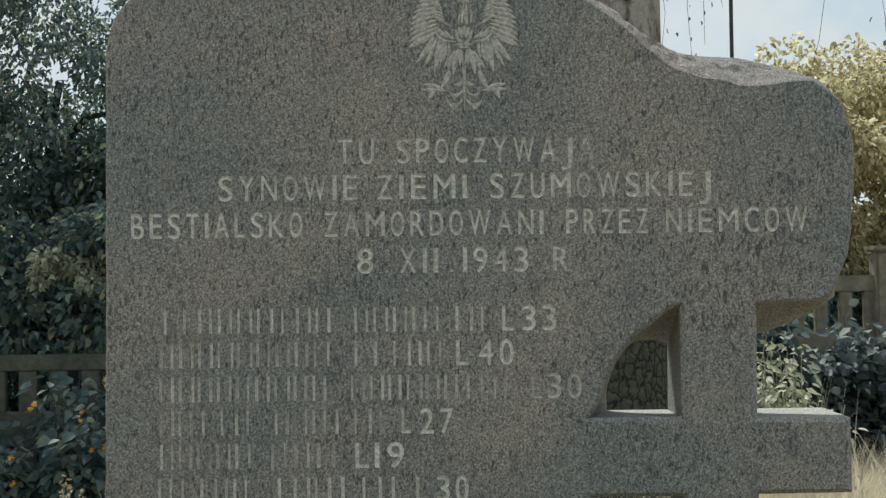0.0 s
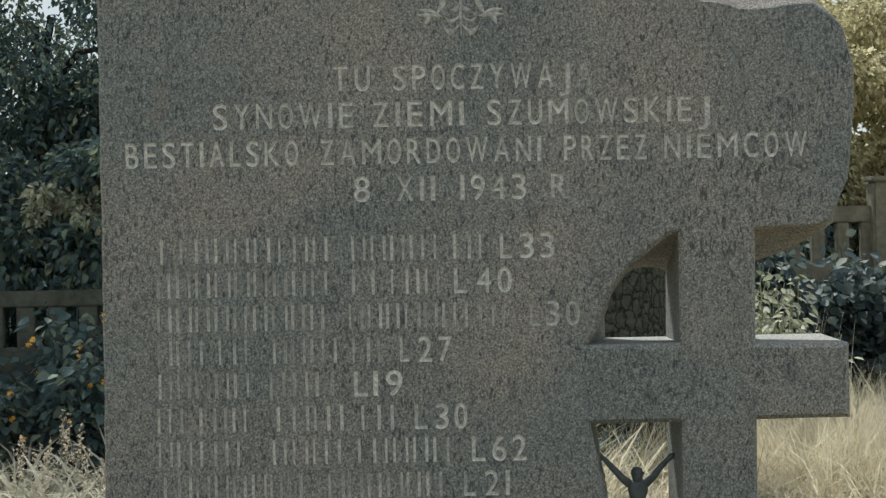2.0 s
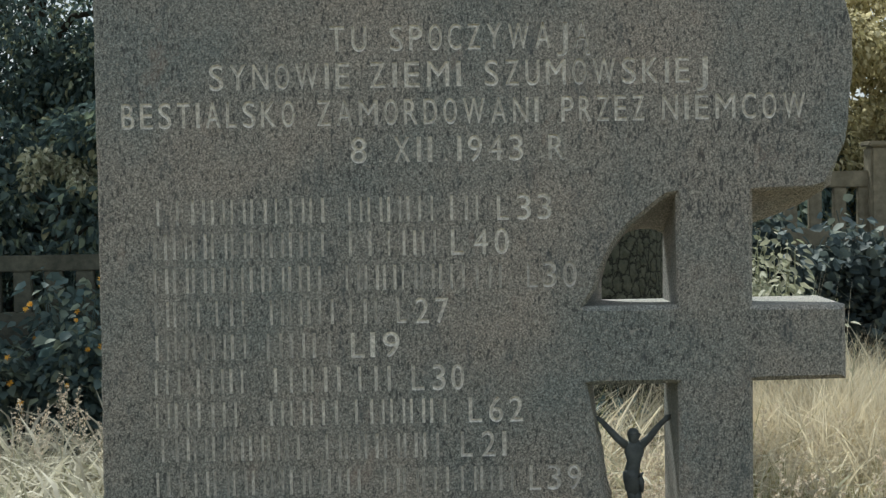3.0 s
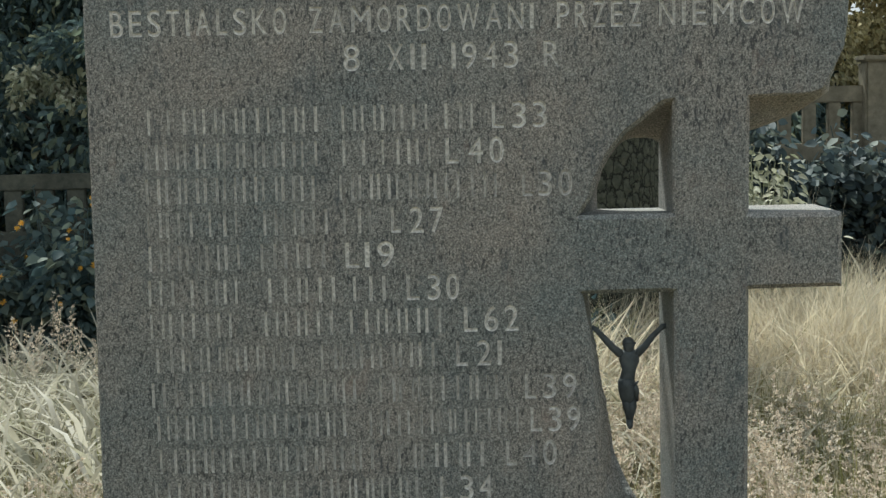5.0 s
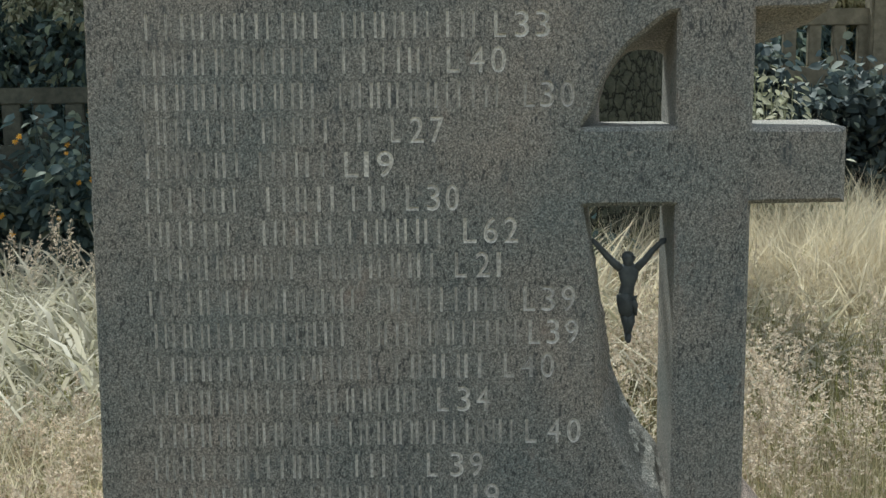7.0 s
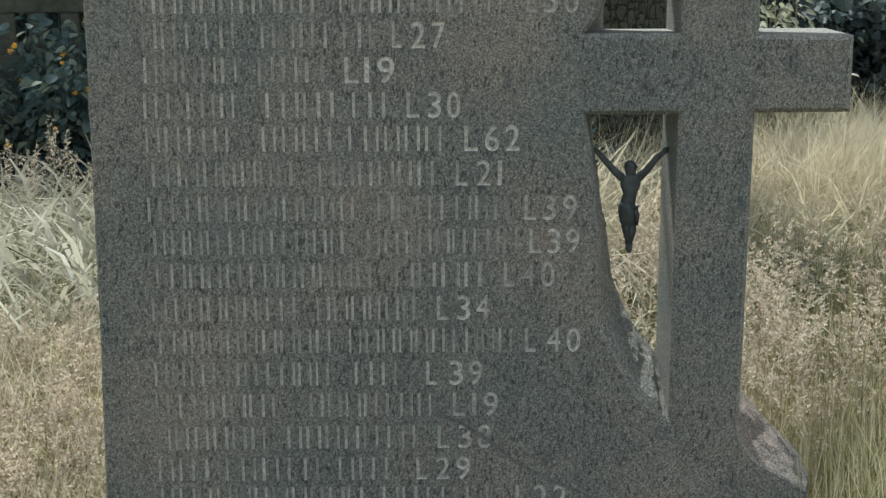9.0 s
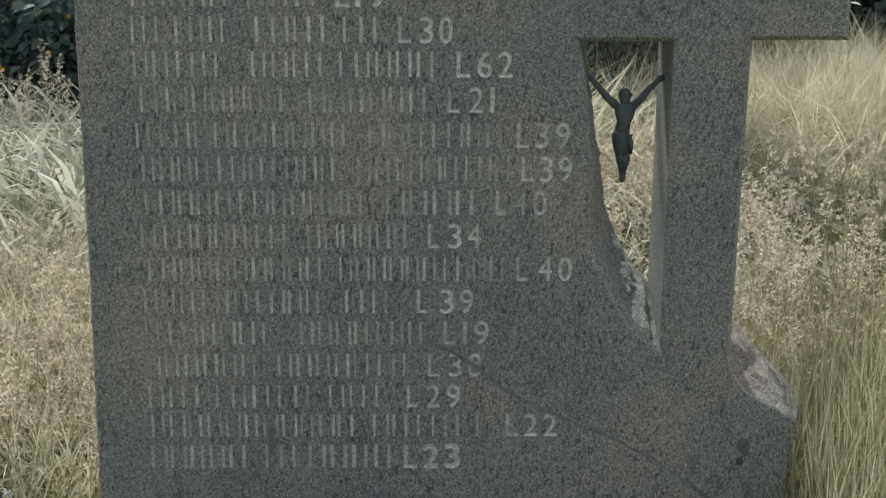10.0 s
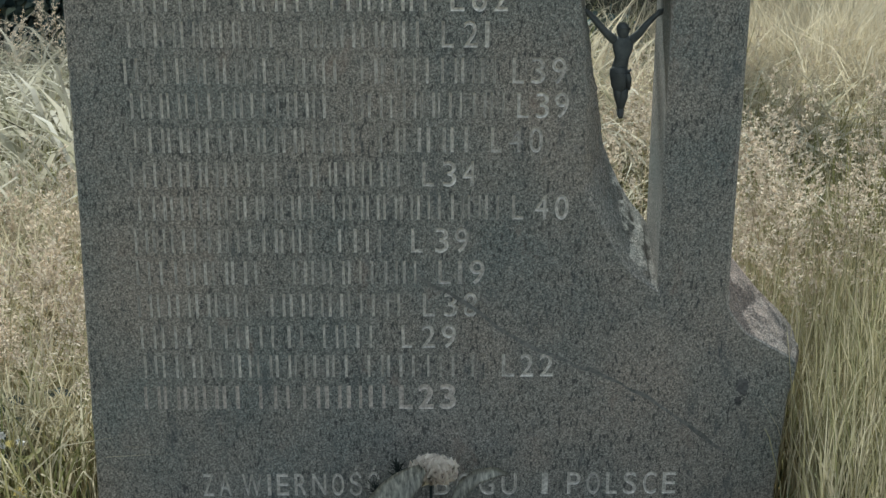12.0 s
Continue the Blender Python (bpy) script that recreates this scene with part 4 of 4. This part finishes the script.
def tree(label, x, y, height, spread, low, n, leaf, mat, name="tree", clump=(0.22, 0.48), count=60, density_top=1.0, trunk_r=0.09):
    t = tagged(new(name), label, "tree" if name == "tree" else "bush")
    z0 = ground_z(x, y)
    bm = bmesh.new()
    tips = limb(bm, (x, y, z0 - 0.1), (x + 0.2 * spread, y, z0 + height * 0.75), trunk_r, trunk_r * 0.3, 0.2, 9)
    part("trunk", bm, WOOD, t)
    cs = []
    for k in range(9):
        a = k * 2.4
        p = tips[2 + k % 7]
        q = Vector((x + math.cos(a) * spread * 0.85, y + math.sin(a) * spread * 0.6, p.z + height * 0.2 * (1 + noise.noise(Vector((k, 2, 1))))))
        bm = bmesh.new()
        limb(bm, p, q, trunk_r * 0.4, 0.006, 0.4, 7, 5)
        part("limb", bm, WOOD, t)
    c = np.stack([x + spread * rng.uniform(-1, 1, count), y + 0.7 * spread * rng.uniform(-1, 1, count), z0 + low + (height - low) * rng.uniform(0, 1, count) ** density_top], 1)
    rad = rng.uniform(*clump, count)
    p, d = clumps(c, rad, n)
    lv = leaves("crown", p, d * 0.7 + rng.normal(size=(n, 3)) * 0.5 + np.array([0, -0.35, -0.8]), rng.uniform(leaf[0], leaf[1], n), mat, 0.55)
    o = new("crown", lv)
    o.parent = t
    return t


tree("dense dark green tree with sky showing through its crown", -2.85, 6.8, 3.9, 1.3, 1.92, 32000, (0.03, 0.062), HEDGE, clump=(0.16, 0.38), count=140, density_top=0.85)
tree("tall dark green bush below the tree crown", -2.85, 6.6, 2.35, 1.2, 0.2, 25000, (0.04, 0.085), HEDGE, "bush", (0.16, 0.34), 95, 0.9, 0.05)
tree("dense dark bush in the shade behind the grey fence", -2.35, 5.5, 1.9, 0.8, 0.2, 13000, (0.04, 0.085), HEDGE, "bush", (0.14, 0.3), 70, 1.0, 0.03)
tree("dark green tree further back in the hedge row", -3.5, 8.6, 2.4, 1.5, 0.2, 18000, (0.05, 0.10), HEDGE, count=90, density_top=1.5)
tree("dark green tree in the shaded hedge row", -4.9, 6.8, 4.4, 1.3, 0.8, 9000, (0.04, 0.08), HEDGE, count=60)
tree("dark green tree behind the memorial", -0.7, 7.4, 3.4, 1.2, 0.8, 8000, (0.04, 0.08), HEDGE, count=50)
tree("sunlit yellow-green bush rising behind the fence", 3.3, 6.7, 2.75, 1.15, 0.6, 34000, (0.03, 0.062), GOLD, "bush", (0.16, 0.34), 130, 0.8, 0.04)
tree("small sunlit yellow-green bush touching the fence", 2.75, 5.95, 2.2, 0.5, 0.9, 8000, (0.03, 0.06), GOLD, "bush", (0.12, 0.26), 34, 0.8, 0.03)
tree("yellow-green bush behind the fence", 5.4, 7.0, 2.9, 1.2, 0.6, 7000, (0.05, 0.09), GOLD, "bush", (0.2, 0.4), 50, 0.8, 0.04)
# Added clump: the sunlit patch in the foliage is put into pale leaf colour.
tree("added pale leaf clump for the sunlit patch before dark trees", -2.1, 5.15, 1.68, 0.19, 1.50, 700, (0.03, 0.055), NETTLE, "bush", (0.05, 0.11), 9, 1.0, 0.008)
tree("dark low bush directly behind the concrete fence", 2.3, 6.25, 1.55, 1.2, 0.1, 15000, (0.05, 0.10), HEDGE, "bush", (0.2, 0.35), 80, 1.0, 0.03)

# birch with hanging twigs
birch_tree = tagged(new("birch_tree"), "old birch with cracked dark bark and hanging twigs", "tree")
bm = bmesh.new()
bz = [0, 0.15, 0.4] + [0.8 + 0.4 * k for k in range(14)]
tube(bm, [(0.73 + 0.02 * math.sin(z), 3.2 + 0.02 * z, z - 0.05) for z in bz], [0.27 if z < 0.1 else 0.235 - 0.012 * z for z in bz], 28, 0.09)
part("trunk", bm, BARK, birch_tree, "cracked dark bark with white patches", True)
hang = []
for k, (bx, by, top) in enumerate(((1.9, 3.4, 4.9), (2.6, 3.0, 5.2), (1.3, 4.3, 5.3), (-0.6, 3.6, 5.5))):
    bm = bmesh.new()
    pts = limb(bm, (0.74, 3.26, 3.6 + 0.3 * k), (bx, by, top), 0.05, 0.012, 0.3, 8, 6)
    lim = part("limb", bm, WOOD, birch_tree)
    for j in range(5):
        s = pts[3 + j % 6]
        x, y = s.x + rng.uniform(-0.25, 0.25), s.y + rng.uniform(-0.2, 0.2)
        end = rng.uniform(2.15, 2.9)
        bm = bmesh.new()
        tw = [Vector((s.x, s.y, s.z))] + [Vector((x + 0.16 * noise.noise(Vector((j * 1.7, k * 2.3, q * 0.45))), y, s.z + (end - s.z) * q / 8)) for q in range(1, 9)]
        tube(bm, tw, [0.003] + [0.0024 - 0.00022 * q for q in range(8)], 4)
        part("twig", bm, WOOD, lim)
        hang += [tw[q].lerp(tw[q + 1], rng.uniform()) for q in range(2, 8) for _ in range(3)]
hp = np.array([tuple(h) for h in hang]) + rng.normal(size=(len(hang), 3)) * 0.03
o = new("crown", leaves("crown", hp, rng.normal(size=(len(hp), 3)) * 0.4 + np.array([0, 0, -1]), rng.uniform(0.014, 0.03, len(hp)), WEED, 0.6))
o.parent = birch_tree

bm = bmesh.new()
tube(bm, [(3.2, 12, -0.2), (3.2, 12, 3), (3.2, 12, 7)], [0.024, 0.022, 0.02], 10)
pole = part("pole", bm, POLE, None, "thin dark metal pole standing beyond the bush")
pole["category"] = "pole"

# ---- weeds before the fences ----


def weed(label, x, y, tall, spread, n, leaf, mat, ratio=0.62, flowers=0, stems=7, petal=PETAL, bloom=0.02):
    w = tagged(new("weed"), label, "plant", group="weeds along the fence")
    z0 = ground_z(x, y) - 0.02
    ends = []
    for k in range(stems):
        bm = bmesh.new()
        a = rng.uniform(0, 6.28)
        e = (x + math.cos(a) * spread * rng.uniform(0.2, 0.9), y + math.sin(a) * spread * 0.6 * rng.uniform(0.2, 0.9), z0 + tall * rng.uniform(0.7, 1.0))
        ends.append(limb(bm, (x + rng.uniform(-0.08, 0.08), y, z0), e, 0.006, 0.0025, 0.3, 6, 4))
        part("stem", bm, mat, w)
    k = rng.integers(0, stems, n)
    s = rng.uniform(0.15, 1.0, n)
    pos = np.array([tuple(ends[a][min(5, int(t * 6))].lerp(ends[a][min(6, int(t * 6) + 1)], (t * 6) % 1)) for a, t in zip(k, s)])
    d = unit(rng.normal(size=(n, 3)) * np.array([1, 1, 0.35]))
    pos = pos + d * rng.uniform(0.01, 0.12, n)[:, None]
    o = new("foliage", leaves("foliage", pos, d + np.array([0, -0.35, -0.6]), rng.uniform(leaf[0], leaf[1], n), mat, ratio, 0.07))
    o.parent = w
    for q in range(round(flowers * 1.3)):
        e = ends[q % stems][rng.integers(3, 7)]
        c = np.array([e.x + rng.uniform(-0.1, 0.1), e.y - rng.uniform(0.12, 0.26), e.z + rng.uniform(-0.02, 0.12)])
        a = np.arange(7) * 6.28 / 7
        dd = np.stack([np.cos(a), np.full(7, -0.35), np.sin(a)], 1)
        o = new("flower", leaves("flower", np.repeat(c[None], 7, 0), dd, np.full(7, bloom * rng.uniform(0.7, 1.25)), petal, 0.75, 0.05))
        o.parent = w


for x, y, t, fl in ((-2.45, 4.5, 0.95, 5), (-2.15, 4.35, 0.85, 6), (-1.95, 4.6, 1.05, 5), (-1.75, 4.3, 0.9, 4), (-1.5, 4.55, 0.95, 3), (-2.7, 4.3, 0.8, 3), (-1.2, 4.5, 0.8, 1), (-3.1, 4.5, 0.9, 2)):
    weed("dark green leafy weed with small orange-yellow flowers", x, y, t * 1.03, 0.3, 900, (0.04, 0.09), WEED, 0.62, fl, 9)
for x, y, t in ((1.3, 4.55, 1.05), (1.53, 4.5, 1.08), (1.75, 4.5, 1.02), (1.98, 4.4, 0.95), (2.2, 4.55, 0.98), (2.42, 4.35, 0.9), (2.75, 4.5, 0.95), (3.2, 4.5, 0.9), (2.1, 4.7, 0.9)):
    weed("dark broad-leaved weed against the concrete fence", x, y, t * 1.19, 0.28, 1250, (0.04, 0.08), SHRUB, 0.8, 0, 8)
for x, y, t in ((1.32, 3.5, 0.86), (1.45, 3.6, 0.92), (1.48, 3.55, 0.84), (1.38, 3.75, 0.9), (1.15, 3.7, 0.85), (1.52, 3.4, 0.7), (1.36, 3.3, 0.78), (1.5, 3.28, 0.72)):
    weed("pale sunlit weed with small grey-green leaves", x, y, t * 1.25, 0.26, 560, (0.03, 0.06), NETTLE, 0.45, 0, 12)
for x, y, t in ((0.66, 2.88, 0.6),):
    weed("dark green weed at the foot of the birch", x, y, t, 0.2, 420, (0.04, 0.09), WEED, 0.5, 0, 8)
weed("small weed with white blossoms in dry grass", -0.88, 0.26, 0.24, 0.07, 60, (0.03, 0.05), SHRUB, 0.6, 6, 4, BLOSSOM, 0.012)
weed("low dandelion with yellow flowers in the grass", -0.70, 0.18, 0.15, 0.05, 30, (0.05, 0.08), GREEN, 0.25, 2, 4, LEMON, 0.012)

# ---- flowers laid at the foot ----
bouquet = tagged(new("flower_spray"), "faded cream carnation spray with fabric leaves before slab", "flowers")


def frill(c, r, n):
    """A carnation head: many crinkled petals round c."""
    bm = bmesh.new()
    for k in range(n):
        t = k / n
        a = k * 2.4
        tilt = 0.15 + 1.35 * t
        ax = Vector((math.cos(a) * math.sin(tilt), -0.35 + math.sin(a) * math.sin(tilt) * 0.8, math.cos(tilt) * 0.9 + 0.15)).normalized()
        sd = ax.cross(Vector((0.2, 0.3, 1))).normalized()
        up = sd.cross(ax)
        long = r * (0.86 + 0.2 * noise.noise(Vector((k * 1.7, 0.3, 2.1))))
        rows = []
        for i in range(5):
            s = i / 4
            rw = []
            for j in range(13):
                u = j / 12 - 0.5
                ruff = 0.11 * s * s * math.sin(j * 1.9 + k * 2.3) * r + 0.06 * s * math.sin(j * 0.8 + k) * r
                tip = (0.07 * (j % 2) - 0.30 * abs(u) ** 1.6) if i == 4 else 0
                rw.append(bm.verts.new(Vector(c) + ax * long * (s + tip) + sd * u * r * (0.25 + 0.62 * s) + up * (ruff + 0.22 * r * s * s)))
            rows.append(rw)
        for p, q in zip(rows, rows[1:]):
            for j in range(12):
                bm.faces.new((p[j], p[j + 1], q[j + 1], q[j]))
    return bm


part("carnation", frill((0.018, -0.09, 0.152), 0.055, 64), CARNATION, bouquet, "cream frilled carnation head", True)
part("carnation", frill((0.05, -0.13, 0.075), 0.036, 40), CARNATION, bouquet, "cream frilled carnation head", True)


def big_leaf(pts, width, twist=0.0):
    bm = bmesh.new()
    rows, n = [], len(pts)
    for k, p in enumerate(pts):
        p = Vector(p)
        d = (Vector(pts[min(k + 1, n - 1)]) - Vector(pts[max(k - 1, 0)])).normalized()
        s = d.cross(Vector((0.15, -1, 0.3 + twist))).normalized()
        u = s.cross(d)
        w = width * math.sin(math.pi * (0.06 + 0.92 * k / (n - 1))) ** 0.7
        rows.append([bm.verts.new(p + s * w * q + u * (abs(q) * 0.35 + 0.05 * math.sin(9 * q)) * w) for q in (-0.5, -0.33, -0.16, 0, 0.16, 0.33, 0.5)])
    for p, q in zip(rows, rows[1:]):
        for j in range(6):
            bm.faces.new((p[j], p[j + 1], q[j + 1], q[j]))
    g = bmesh.ops.solidify(bm, geom=bm.faces[:], thickness=0.0008)
    return bm


def arc(a, b, lift, n=9):
    a, b = Vector(a), Vector(b)
    return [a.lerp(b, k / n) + Vector((0, 0, lift * math.sin(math.pi * k / n))) for k in range(n + 1)]


part("fabric_leaf", big_leaf(arc((0.0, -0.125, 0.20), (-0.125, -0.15, 0.065), 0.01), 0.062), CLOTH, bouquet, "grey striped fabric leaf", True)
part("fabric_leaf", big_leaf([(0.058, -0.09, 0.09), (0.063, -0.09, 0.122), (0.077, -0.09, 0.148), (0.1, -0.088, 0.164), (0.13, -0.085, 0.17), (0.156, -0.08, 0.163)], 0.03), CLOTH, bouquet, "grey striped fabric leaf", True)
part("fabric_leaf", big_leaf(arc((-0.10, -0.16, 0.08), (0.03, -0.17, 0.07), 0.02), 0.05), CLOTH, bouquet, "grey striped fabric leaf", True)
for a, b in (((0.06, -0.1, -0.02), (0.066, -0.09, 0.11)), ((0.015, -0.1, -0.02), (0.015, -0.09, 0.145)), ((0.05, -0.12, -0.02), (0.05, -0.13, 0.075))):
    bm = bmesh.new()
    tube(bm, [a, b], [0.004, 0.003], 7)
    part("stalk", bm, FIR, bouquet)


def sprig(a, b):
    a, b = Vector(a), Vector(b)
    n = 260
    t = rng.uniform(0, 1, n)
    p = np.array(a)[None] * (1 - t)[:, None] + np.array(b)[None] * t[:, None]
    d = unit(rng.normal(size=(n, 3)) + np.array((b - a).normalized()) * 0.9)
    return leaves("fir_sprig", p, d, rng.uniform(0.016, 0.03, n), FIR, 0.09, 0.02)


for a, b in (((-0.06, -0.07, 0.03), (-0.045, -0.05, 0.165)), ((-0.03, -0.1, 0.03), (-0.09, -0.06, 0.13)), ((0.02, -0.12, 0.02), (0.045, -0.1, 0.10)), ((0.03, -0.12, 0.0), (-0.02, -0.14, 0.09))):
    o = new("fir_sprig", sprig(a, b))
    o.parent = bouquet
